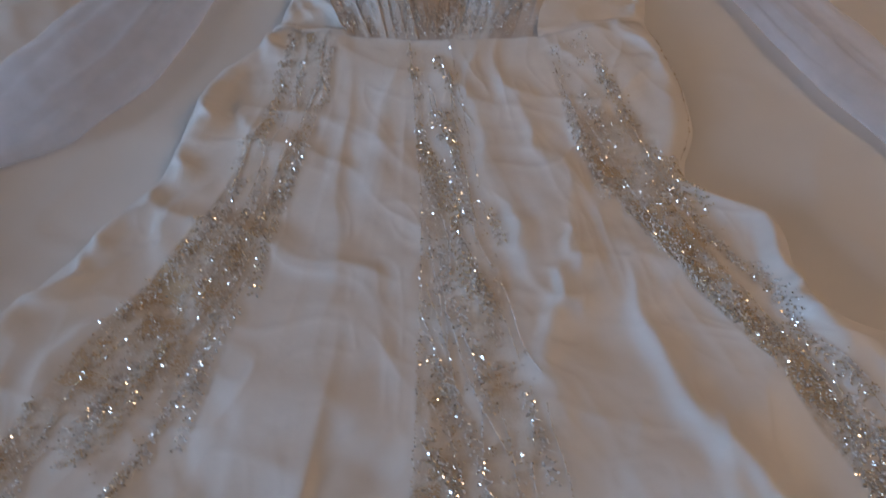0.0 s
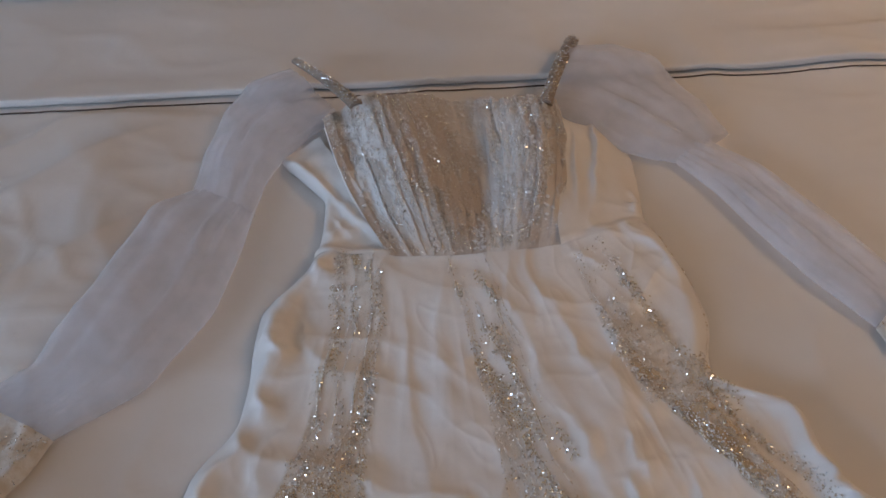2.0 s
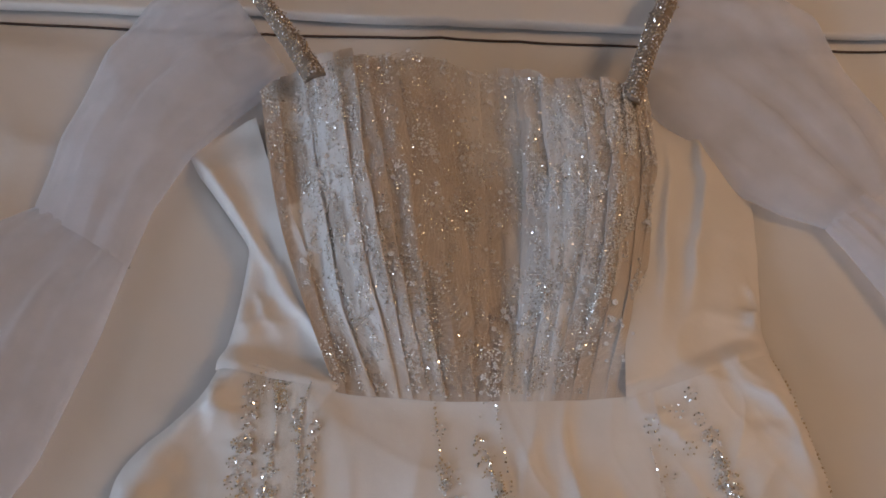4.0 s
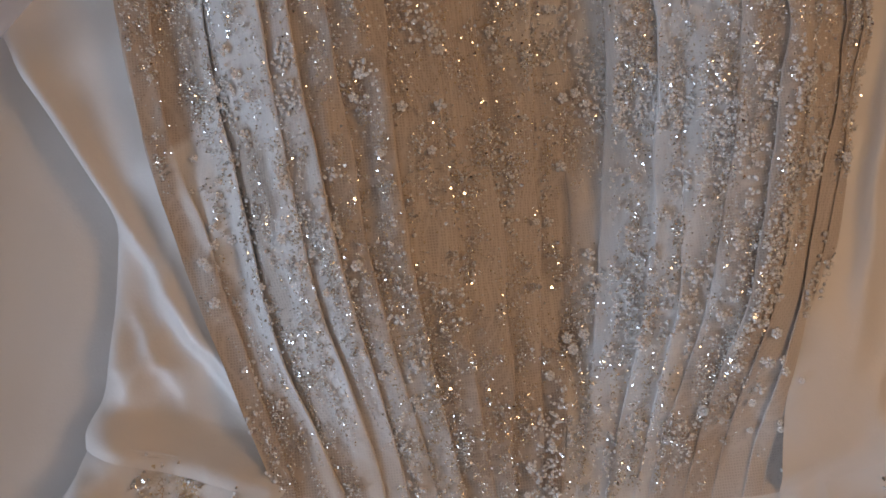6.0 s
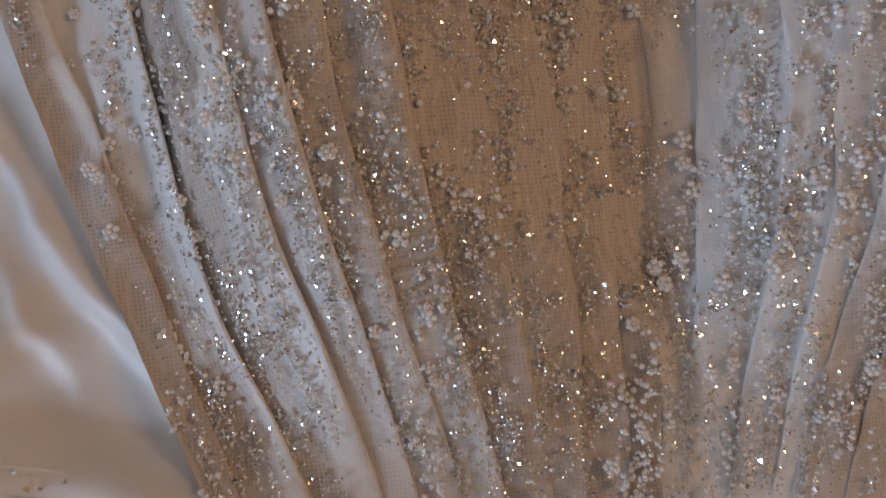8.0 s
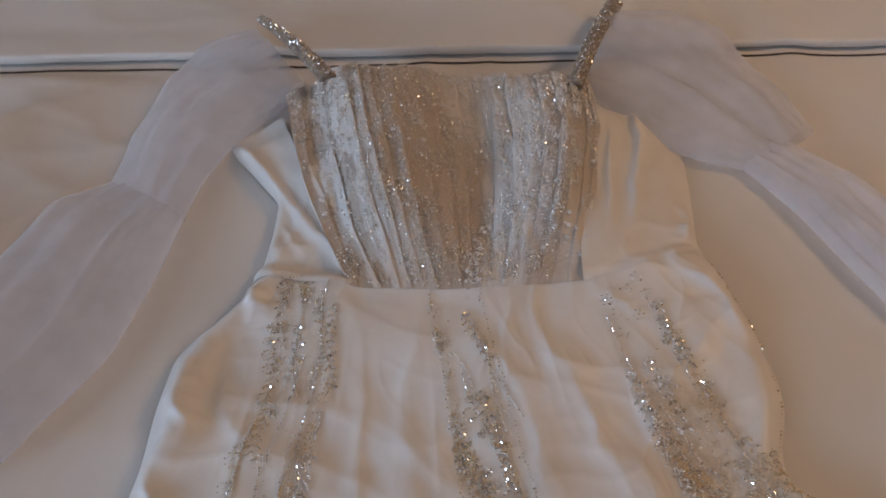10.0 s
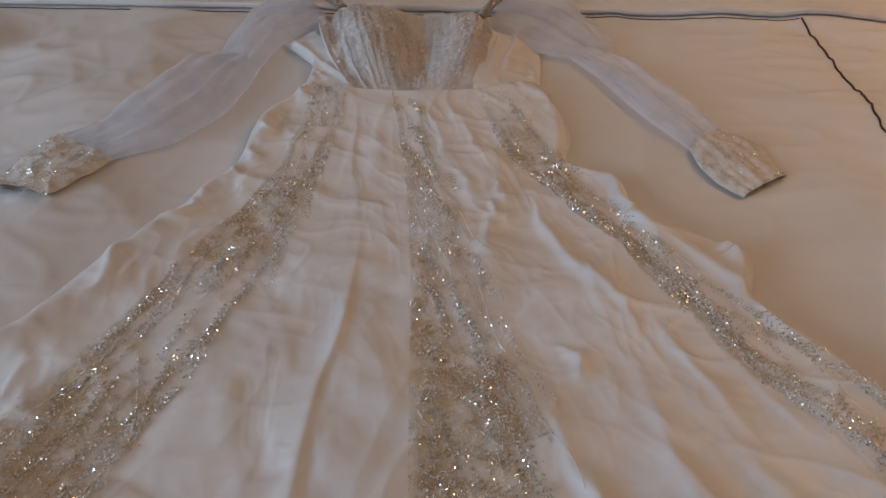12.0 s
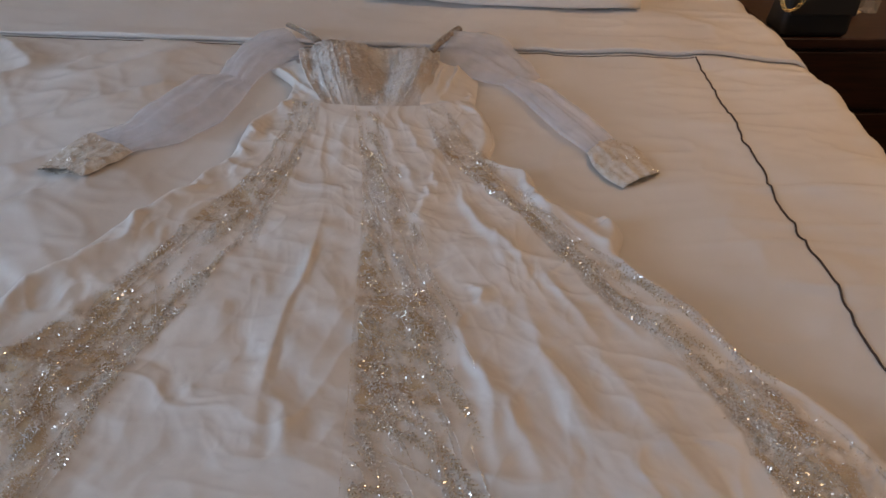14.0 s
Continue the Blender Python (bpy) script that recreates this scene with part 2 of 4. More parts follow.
box_bm(X0 - T, X0, WINDOW_Y[1], Y1, 0, ROOM_H, bm=bm)
box_bm(X0 - T, X0, WINDOW_Y[0], WINDOW_Y[1], 0, WINDOW_Z[0], bm=bm)
box_bm(X0 - T, X0, WINDOW_Y[0], WINDOW_Y[1], WINDOW_Z[1], ROOM_H, bm=bm)
tagged(part("wall_west", bm, wallpaint, None), "beige painted wall with a window opening", "wall", kind="structure")
window = tagged(new("window_1"), "white framed bedroom window", "window", kind="structure")
bm = bmesh.new()
wy0, wy1, (wz0, wz1) = WINDOW_Y[0], WINDOW_Y[1], WINDOW_Z
for a in ((wy0, wy0 + 0.05, wz0, wz1), (wy1 - 0.05, wy1, wz0, wz1), (wy0 + 0.05, wy1 - 0.05, wz0, wz0 + 0.05), (wy0 + 0.05, wy1 - 0.05, wz1 - 0.05, wz1)):
    box_bm(X0 - 0.09, X0 - 0.04, *a, bm=bm)
part("window_frame", bm, white_paint, window)
pane = part("pane", box_bm(X0 - 0.068, X0 - 0.062, wy0 + 0.05, wy1 - 0.05, wz0 + 0.05, wz1 - 0.05), glass, window)
pane.visible_shadow = False

# ---- the bed ----
FOOT, HEAD, LEFT, RIGHT = -1.08, 1.14, -1.19, 1.12
TOP = 0.600
RB = BED.to_3x3()


def to_bed(x, y):
    c, s = math.cos(radians(4.6)), math.sin(radians(4.6))
    return x * c - y * s, x * s + y * c


def from_bed(u, v):
    c, s = math.cos(radians(4.6)), math.sin(radians(4.6))
    return u * c + v * s, -u * s + v * c


def bed_z(x, y):
    """The top of the duvet."""
    u, v = to_bed(x, y)
    left = smooth01(-u, 0.30, 0.52)
    z = TOP + 0.004 * wobble(u * 2.1, v * 2.3, 1) + 0.0022 * wobble(u * 6, v * 7, 2)
    a = u * 0.75 + v * 0.66
    b = -u * 0.66 + v * 0.75
    au, av = u + 0.05 * wobble(u * 6, v * 6, 15), v + 0.05 * wobble(u * 6, v * 6, 16)
    creases = 0.022 * (1 - np.abs(wobble(a * 3.1, b * 8.5, 3))) ** 2 + 0.012 * wobble(a * 3.3, b * 8, 4) + 0.003 * (1 - np.abs(wobble(au * 9, av * 8, 17))) ** 2 + 0.003 * (1 - np.abs(wobble(au * 17 + av * 6, av * 14, 14))) ** 3
    z = z + left * creases * (1 - smooth01(v, 0.31, 0.355))
    right = smooth01(u, 0.42, 0.75)
    z = z + right * (0.009 * wobble(u * 4, v * 9 + u * 5, 5) + 0.008 * (1 - np.abs(wobble(u * 4, v * 17, 6))) ** 2)
    z = z + 0.0018 * (1 - np.abs(wobble(u * 13 - v * 6, v * 15 + u * 4, 7))) ** 3 + 0.0035 * (1 - np.abs(wobble(u * 5 + v * 3, v * 9 - u * 2, 18))) ** 2
    return z


def drop(u, v):
    """How the duvet falls away over the bed's sides and foot."""
    r = 0.07
    z = 0
    for d in (u - RIGHT - 0.028 * smooth01(v, -0.25, 0.15) + r, LEFT + r - u, FOOT + r - v):
        d = np.maximum(d, 0)
        z = z - np.where(d < r, r - np.sqrt(np.maximum(r * r - d * d, 0)), r + (d - r) * 9.0)
    return np.maximum(z, -0.42)


bed = empty("bed", "wide double bed with a dark wooden headboard", "bed")
part("mattress", box_bm(LEFT + 0.05, RIGHT - 0.05, FOOT + 0.05, HEAD, 0.26, 0.555, 0.05), cotton, bed, "white mattress")
part("bed_base", box_bm(LEFT + 0.07, RIGHT - 0.07, FOOT + 0.08, HEAD, 0.06, 0.26, 0.01), wood, bed, "dark wooden base")
part("headboard", box_bm(LEFT - 0.03, RIGHT + 0.03, HEAD, HEAD + 0.06, 0.0, 1.05, 0.015), wood, bed, "dark wooden headboard")
for lx in (LEFT + 0.12, RIGHT - 0.12):
    for ly in (FOOT + 0.12, HEAD - 0.1):
        part("leg", box_bm(lx - 0.03, lx + 0.03, ly - 0.03, ly + 0.03, 0, 0.06, 0.004), wood, bed)
bed.matrix_world = BED

duvet = empty("duvet", "white cotton duvet with thin brown piping, spread over the bed", "duvet")
u = np.concatenate([np.linspace(LEFT - 0.045, LEFT + 0.07, 14)[:-1], np.linspace(LEFT + 0.07, RIGHT - 0.07, 330), np.linspace(RIGHT - 0.07, RIGHT + 0.045, 14)[1:]])
v = np.concatenate([np.linspace(FOOT - 0.045, FOOT + 0.07, 14)[:-1], np.linspace(FOOT + 0.07, 1.0, 300)])
U, V = np.meshgrid(u, v)
DX, DY = from_bed(U, V)
sheet("cover", DX, DY, bed_z(DX, DY) + drop(U, V), cotton, duvet)

FOLD_V = 0.371


def fold_edge(u):
    return FOLD_V + 0.006 * wobble(u * 2.3, 0.5, 8) + 0.002 * wobble(u * 9, 0.5, 9)


def fold_z(x, y):
    u, v = to_bed(x, y)
    return bed_z(x, y) + 0.012 + 0.004 * wobble(u * 3, v * 8, 10) + 0.003 * wobble(u * 2 + v * 2, v * 16, 11)


# the turned-back top of the duvet, with a rounded edge
u = np.linspace(LEFT - 0.045, RIGHT + 0.045, 260)
s = np.linspace(0, 1, 90)
U, S = np.meshgrid(u, s)
E0 = fold_edge(U)
roll = np.clip(S / 0.10, 0, 1)
V = np.where(S < 0.10, E0 - 0.004 * np.sin(roll * math.pi) + 0.002 * (1 - roll), E0 + (S - 0.10) / 0.90 * (1.02 - E0))
FX, FY = from_bed(U, V)
FZ = bed_z(FX, FY) + 0.003 + (fold_z(FX, FY) - bed_z(FX, FY) - 0.003) * (1 - np.cos(roll * math.pi)) / 2
sheet("turned_back_edge", FX, FY, FZ + drop(U, V), cotton, duvet)


def cord(name, us, vs, lift):
    x, y = from_bed(np.asarray(us), np.asarray(vs))
    z = bed_z(x, y) + lift + drop(np.asarray(us), np.asarray(vs))
    tube(name, np.stack([x, y, z], -1), 0.0012 if us[0] != us[-1] and abs(us[0] - us[-1]) > 1 else 0.0019, piping, duvet, "thin brown piping")


v = np.linspace(-1.0, 0.352, 190)
jog = 0.010 * wobble(v * 7, 0.3, 12) + 0.006 * wobble(v * 16, 0.3, 13) + 0.004 * wobble(v * 38, 0.3, 9)
cord("piping", 0.748 + 0.7 * jog + 0.065 * smooth01(v, -0.65, 0.5), v, 0.0012)
cord("piping", -0.905 + jog[::-1], v, 0.0012)
u = np.linspace(-0.905, 0.806, 180)
cord("piping", u, 0.352 + 0.004 * wobble(u * 5, 0.2, 14), 0.0012)

# ---- pillows ----
def pillow(at, turn, w, d, h, label):
    bm = bmesh.new()
    bmesh.ops.create_uvsphere(bm, u_segments=48, v_segments=24, radius=1)
    for p in bm.verts:
        x, y, z = p.co
        r = max(abs(x), abs(y), 1e-6)
        k = math.hypot(x, y) / r
        x, y = x * (0.35 + 0.65 * k), y * (0.35 + 0.65 * k)
        flat = (1 - min(1, max(abs(x), abs(y))) ** 3)
        z = (abs(z) ** 0.7 if z > 0 else -0.12 * abs(z)) * (0.10 + 0.90 * flat ** 0.6)
        p.co = x * w / 2, y * d / 2, z * h * 0.9 + h * 0.13 + 0.006 * noise.noise(Vector((x * 3, y * 4, z * 2 + w)))
    ob = part("pillow", bm, cotton, None, smooth=True)
    tagged(ob, label, "pillow", "bed pillows")
    ob.matrix_world = pose(*at, 0, 0, turn)
    return ob


pillow((-0.50, 0.900, 0.612), -4, 0.84, 0.44, 0.15, "plump white cotton pillow at the head of the bed")
pillow((0.425, 0.800, 0.612), -5, 0.84, 0.44, 0.15, "plump white cotton pillow at the head of the bed")

# ---- the dress: shape of the skirt ----
left_hem = curve((0.0512, -0.1957), (0.0214, -0.2159), (-0.0186, -0.2635), (-0.0671, -0.2738), (-0.1153, -0.2783), (-0.1683, -0.2926), (-0.2023, -0.3335), (-0.2357, -0.3449),
                 (-0.2691, -0.371), (-0.2976, -0.3835), (-0.3308, -0.4067), (-0.3637, -0.4376), (-0.3918, -0.4521), (-0.4757, -0.4986), (-0.5121, -0.5454), (-0.5941, -0.6047), (-0.7555, -0.7121), (-1.0207, -0.859))
right_hem = curve((0.0646, 0.2212), (0.0287, 0.2164), (0.0053, 0.2269), (-0.0382, 0.2313), (-0.0818, 0.2354), (-0.1335, 0.2315), (-0.1737, 0.2107), (-0.2055, 0.2126), (-0.2245, 0.2654), (-0.2523, 0.2829),
                  (-0.2927, 0.2793), (-0.3381, 0.2833), (-0.3683, 0.346), (-0.3835, 0.3787), (-0.4248, 0.4076), (-0.4665, 0.3881), (-0.4978, 0.3688), (-0.5402, 0.3942), (-0.5834, 0.4258), (-0.6793, 0.4751),
                  (-0.7308, 0.4848), (-0.81, 0.5519), (-0.9057, 0.5815), (-1.2166, 0.6563))
waist_y = curve((-0.2523, 0.0496), (-0.2062, 0.0431), (-0.1621, 0.0376), (-0.1149, 0.0145), (-0.0434, 0.0039), (-0.0001, 0.0003), (0.0522, -0.0031), (0.0924, -0.0039), (0.1401, 0.0075), (0.2165, 0.0268), (0.2493, 0.0358))
HEM_Y = -1.02
FOLDS = [
    # x0, y0, x1, y1, width, height, steeper side
    (0.1787, -0.4317, 0.2128, -0.5387, .014, .016, 1), (0.112, -0.5545, 0.1313, -0.6024, .012, .015, 1), (0.0853, -0.6572, 0.1059, -0.8814, .016, .018, 1),
    (0.1306, -0.778, 0.1384, -0.9217, .018, .014, 1), (0.2633, -0.6888, 0.3525, -0.9731, .022, .012, 1), (0.0614, -0.293, 0.0918, -0.3344, .010, .009, 1),
    (0.0517, -0.3079, 0.0581, -0.4272, .016, .012, 1), (0.1283, -0.2983, 0.1832, -0.5166, .014, .017, 1), (0.0283, -0.2068, 0.0515, -0.2951, .012, .008, 1),
    (0.0814, -0.2483, 0.0963, -0.2947, .010, .008, 1), (-0.1177, -0.044, -0.1191, -0.3519, .010, .005, -1), (-0.1191, -0.3519, -0.2078, -0.8417, .013, .010, -1),
    (-0.1823, -0.7302, -0.1445, -0.8568, .020, .014, 1), (-0.168, -0.5149, -0.0604, -0.485, .022, .005, 0), (-0.1747, -0.5898, -0.0777, -0.5776, .026, .005, 0),
    (-0.1872, -0.6894, -0.0904, -0.6631, .024, .006, 0), (-0.1545, -0.423, -0.0564, -0.394, .022, .004, 0), (0.266, -0.235, 0.268, -0.39, .018, .030, 1), (0.2743, -0.3028, 0.2732, -0.3534, .012, .018, 1),
    (0.3827, -0.3856, 0.4014, -0.43, .020, .030, 1), (0.3106, -0.394, 0.4192, -0.6048, .013, .012, 1), (-0.2001, 0.0414, -0.2054, -0.0074, .010, .018, 1), (-0.253, -0.029, -0.2565, -0.1139, .012, .022, 1),
    (-0.2565, -0.0957, -0.2748, -0.168, .011, .019, 1), (-0.2951, -0.1779, -0.3261, -0.2584, .014, .020, 1), (-0.3316, -0.2451, -0.3822, -0.3308, .015, .020, 1),
    (-0.3824, -0.326, -0.4744, -0.4762, .017, .020, 1), (-0.4657, -0.4481, -0.5672, -0.5768, .018, .019, 1), (-0.5487, -0.5588, -0.6937, -0.7569, .020, .020, 1), (0.1901, 0.014, 0.2209, -0.0941, .010, .010, 1),
    (0.1102, 0.0016, 0.1335, -0.0569, .010, .006, 1), (0.0211, -0.0207, 0.039, -0.1968, .012, .007, 1), (0.0526, -0.01, 0.094, -0.1958, .012, .008, 1), (-0.0733, -0.0331, -0.0793, -0.2377, .014, .005, 1),
    (0.1744, -0.5993, 0.2257, -0.8717, .018, .013, 1), (0.3028, -0.5811, 0.3506, -0.7115, .012, .009, 1), (0.2324, -0.5172, 0.2925, -0.7094, .012, .010, 1), (0.1904, -0.2438, 0.2213, -0.3537, .010, .009, 1),
    (-0.2222, -0.0466, -0.2075, -0.1428, .012, .008, 1), (-0.2458, -0.1724, -0.2768, -0.259, .014, .008, 1), (-0.2856, -0.2877, -0.3508, -0.3926, .014, .008, 1),
]


def skirt_z(x, y):
    """The top of the skirt, laid on the duvet."""
    x, y = np.broadcast_arrays(np.asarray(x, float), np.asarray(y, float))
    d = np.minimum(x - left_hem(y), right_hem(y) - x)
    inside = np.clip(d, 0, None)
    edge = 1 - np.exp(-inside / 0.010)
    angle, away = np.arctan2(x + 0.02, 0.48 - y), np.hypot(x + 0.02, 0.48 - y)
    busy = 0.45 + 0.55 * smooth01(x, -0.02, 0.10) + 0.25 * smooth01(-x, 0.25, 0.4)
    warp = 0.05 * wobble(x * 7, y * 6, 26)
    angle = angle + warp
    f = 0.0030 * wobble(angle * 9, away * 2.2, 20) + 0.0012 * (1 - 2 * np.abs(wobble(angle * 18, away * 5, 21))) + 0.0006 * (1 - 2 * np.abs(wobble(angle * 38, away * 9, 22)))
    f = f * busy * smooth01(0.01 - y, 0.0, 0.10)
    wx, wy = x + 0.03 * wobble(x * 12, y * 12, 27), y + 0.03 * wobble(x * 12, y * 12, 28)
    f = f + 0.0050 * wobble(wx * 8, wy * 10, 23) + 0.0017 * wobble(wx * 19 + wy * 6, wy * 21, 24)
    f = f + 0.0030 * (1 - np.abs(wobble(wx * 8 - wy * 5, wy * 11 + wx * 4, 29))) ** 3 + 0.0010 * wobble(wx * 45, wy * 40, 19)
    side = smooth01(x, -0.03, 0.07)
    p, q = wx * 0.86 + wy * 0.5, wy * 0.86 - wx * 0.5
    f = f + side * (0.0026 * (1 - np.abs(wobble(p * 11, q * 3.0, 42))) ** 2.5 + 0.0006 * (1 - np.abs(wobble(p * 29 + 2, q * 7, 43))) ** 3)
    f = f + (1 - side) * (0.0022 * (1 - np.abs(wobble(wx * 6, wy * 12 + wx * 4, 44))) ** 2.5 + 0.0006 * (1 - np.abs(wobble(wx * 20 - wy * 8, wy * 8, 45))) ** 3)
    f = f + 0.0006 * (1 - np.abs(wobble(wx * 44, wy * 28 + wx * 14, 46))) ** 3
    for r in FOLDS:
        f = f + 0.50 * ridge(x, y, *r[:4], 1.35 * r[4], *r[5:])
    dl, dr = x - left_hem(y), right_hem(y) - x
    f = f + 0.010 * np.exp(-((dl - 0.024) / 0.017) ** 2) * np.clip(0.7 + 0.7 * wobble(y * 13, 0.4, 47), 0.1, 1.3)
    f = f + 0.007 * np.exp(-((dr - 0.020) / 0.015) ** 2) * np.clip(0.6 + 0.8 * wobble(y * 11, 0.6, 48), 0.0, 1.3)
    lift = 0.014 * smooth01(y, -0.16, 0.02) * smooth01(0.24 - np.abs(x - 0.01), 0.0, 0.12)
    return bed_z(x, y) + 0.002 + edge * (0.013 + lift + np.maximum(f, -0.009))


dress = empty("wedding_dress", "ivory satin wedding dress with beaded lace, laid flat on the duvet", "dress", at=(0, 0, TOP))
bpy.context.view_layer.update()
ROOT = dress


def under(ob, parent=None):
    """Keeps an object where it is while it joins the dress."""
    ob.parent = parent or ROOT
    if ob.parent is ROOT:
        ob.matrix_parent_inverse = Matrix.Translation((0, 0, -TOP))
    return ob


rows, cols = 430, 460
t = np.linspace(0, 1, rows)[:, None]
c = np.linspace(0, 1, cols)[None, :]
YN = 0.055 + (HEM_Y - 0.055) * t
XS = left_hem(YN) + (right_hem(YN) - left_hem(YN)) * c
YS = YN + (waist_y(XS) - 0.055) * (1 - smooth01(t, 0, 0.14)) + 0.008 * wobble(XS * 9, 0.0, 25) * t
skirt = under(sheet("skirt", XS, YS, skirt_z(XS, YS), satin, None, "ivory satin skirt with soft folds"))

# ---- lace bands on the skirt ----
bands = {
    "left": (curve((0.0521, -0.1679), (-0.0117, -0.1823), (-0.0554, -0.1829), (-0.2155, -0.239), (-0.3212, -0.304), (-0.4107, -0.3541), (-0.5302, -0.4298), (-0.599, -0.4774), (-0.6545, -0.5137), (-0.8561, -0.6382), (-1.0188, -0.738)),
             curve((0.0532, -0.119), (-0.0161, -0.120), (-0.0571, -0.126), (-0.2765, -0.1783), (-0.4002, -0.2116), (-0.4415, -0.2472), (-0.5294, -0.2688), (-0.5726, -0.2901), (-0.6316, -0.3335), (-0.7496, -0.3716), (-0.8782, -0.3925), (-1.0589, -0.4411)), 0.05),
    "centre": (curve((0.0019, -0.0453), (-0.2176, -0.0402), (-0.399, -0.0494), (-0.6841, -0.077), (-0.9138, -0.0985), (-1.0991, -0.1272)),
               curve((0.0001, -0.0051), (-0.2168, 0.0137), (-0.4042, 0.0483), (-0.5452, 0.0547), (-0.6692, 0.0711), (-0.7749, 0.0716), (-0.8723, 0.0711), (-1.1204, 0.0469)), 0.0),
    "right": (curve((0.0111, 0.0996), (-0.0775, 0.0993), (-0.1708, 0.1112), (-0.2681, 0.1578), (-0.3993, 0.2298), (-0.4885, 0.2583), (-0.6023, 0.3034), (-0.6458, 0.3333), (-0.6898, 0.3547), (-0.809, 0.3903), (-1.1675, 0.4532)),
              curve((0.0126, 0.1448), (-0.0459, 0.1712), (-0.2086, 0.2087), (-0.3032, 0.2412), (-0.4043, 0.2954), (-0.5186, 0.3479), (-0.5581, 0.3851), (-0.618, 0.4328), (-0.6845, 0.4657), (-0.9036, 0.5462), (-1.1836, 0.5993)), 0.0),
}

OCTA = np.array([(1, 0, 0), (-1, 0, 0), (0, 1, 0), (0, -1, 0), (0, 0, .8), (0, 0, -.8)])
OCTA_F = np.array([(0, 2, 4), (2, 1, 4), (1, 3, 4), (3, 0, 4), (2, 0, 5), (1, 2, 5), (3, 1, 5), (0, 3, 5)])


def turns(n, rng):
    q = rng.normal(size=(n, 4))
    q /= np.linalg.norm(q, axis=1)[:, None]
    w, x, y, z = q.T
    return np.stack([1 - 2 * (y * y + z * z), 2 * (x * y - z * w), 2 * (x * z + y * w), 2 * (x * y + z * w), 1 - 2 * (x * x + z * z), 2 * (y * z - x * w),
                     2 * (x * z - y * w), 2 * (y * z + x * w), 1 - 2 * (x * x + y * y)], -1).reshape(n, 3, 3)


def beads(name, pts, radius, mat, parent, label, rng, kind="stuff", shine=0.68):
    """Many small faceted beads, each turned its own way."""
    n = len(pts)
    r = radius * rng.uniform(0.6, 1.25, (n, 1, 1))
    v = pts[:, None, :] + r * np.einsum("nij,kj->nki", turns(n, rng), OCTA)
    f = (OCTA_F[None] + 6 * np.arange(n)[:, None, None]).reshape(-1, 3)
    ob = mesh_object(name, v.reshape(-1, 3), f.tolist(), mat, None, label, smooth=False)
    ob.data.materials.append(spark.m)
    ob.data.polygons.foreach_set("material_index", np.repeat((rng.random(n) < shine).astype(np.int32), 8))
    under(ob, parent)
    return tagged(ob, kind=kind)


def on_skirt(x, y, lift=0.0012):
    return np.stack([x, y, skirt_z(x, y) + lift], -1)


lace_part = {}
for k, (name, (outer, inner, y_top)) in enumerate(bands.items()):
    rng = np.random.default_rng(100 + k)
    y = np.linspace(y_top if name == "left" else 0.0, HEM_Y + 0.03, 340)[:, None]
    c = np.linspace(0, 1, 46)[None, :]
    ragged = 0.004 * wobble(y * 40, 0, 30 + k), 0.010 * wobble(y * 22, 1, 31 + k) + 0.006 * wobble(y * 55, 1, 33 + k)
    o, i = outer(y) + ragged[0], inner(y) + ragged[1]
    x = o + (i - o) * c
    yy = np.broadcast_to(y, x.shape)
    yy = np.minimum(yy, waist_y(x) - 0.002)
    z = skirt_z(x, yy) + 0.0006
    panel = under(sheet("lace_panel", x, yy, z, lace, None, "champagne thread lace appliqué"), skirt)
    density = panel.data.attributes.new("thread_density", "FLOAT", "POINT")
    fade = smooth01(0.05 - yy + 0.01 * wobble(x * 60, 0, 49), 0.0, 0.04) if name == "left" else smooth01(-yy, 0.0, 0.22)
    C = np.broadcast_to(c, x.shape)
    streaks = np.clip(0.55 + 1.1 * wobble(C * 3.4 + 0.8 * wobble(yy * 9, 0.0, 96 + k), yy * 5.5, 97 + k) + 0.35 * wobble(C * 11, yy * 22, 98 + k), 0.08, 1.15)
    across = 0.76 * fade * smooth01(C, 0, 0.06) * smooth01(1 - C, 0, 0.30) * streaks
    density.data.foreach_set("value", across.ravel().astype(np.float32))
    lace_part[name] = panel

# ---- bead embroidery on the skirt ----
def keep_on(x, y):
    ok = (x > left_hem(y) + 0.004) & (x < right_hem(y) - 0.004) & (y < waist_y(x) - 0.001) & (y > HEM_Y + 0.01)
    return x[ok], y[ok]


def rosette(rng, x0, y0, r):
    n = int(rng.integers(6, 10))
    a = np.arange(n) * 2 * math.pi / n
    return np.append(x0 + r * np.cos(a), x0), np.append(y0 + r * np.sin(a), y0)


def bend(rng, x0, y0, h0, h1, length, step):
    """A curve whose heading turns from h0 to h1."""
    n = max(int(length / step), 4)
    t = np.arange(n) / n
    h = h0 + (h1 - h0) * t ** 0.7 + rng.uniform(0.05, 0.18) * np.sin(t * rng.uniform(4, 7) + rng.uniform(0, 6))
    return x0 + np.cumsum(np.cos(h)) * step, y0 + np.cumsum(np.sin(h)) * step, h


def sprig(rng, x0, y0, h0, h1, length):
    """A stem with pairs of small bead leaves."""
    x, y, h = bend(rng, x0, y0, h0, h1, length, 0.0075)
    px, py = [x], [y]
    for sgn in (-1, 1):
        for d in (0.0026, 0.0048, 0.0064):
            a = h + sgn * rng.uniform(0.55, 0.95, len(x))
            px.append(x + d * np.cos(a))
            py.append(y + d * np.sin(a))
    return np.concatenate(px), np.concatenate(py)


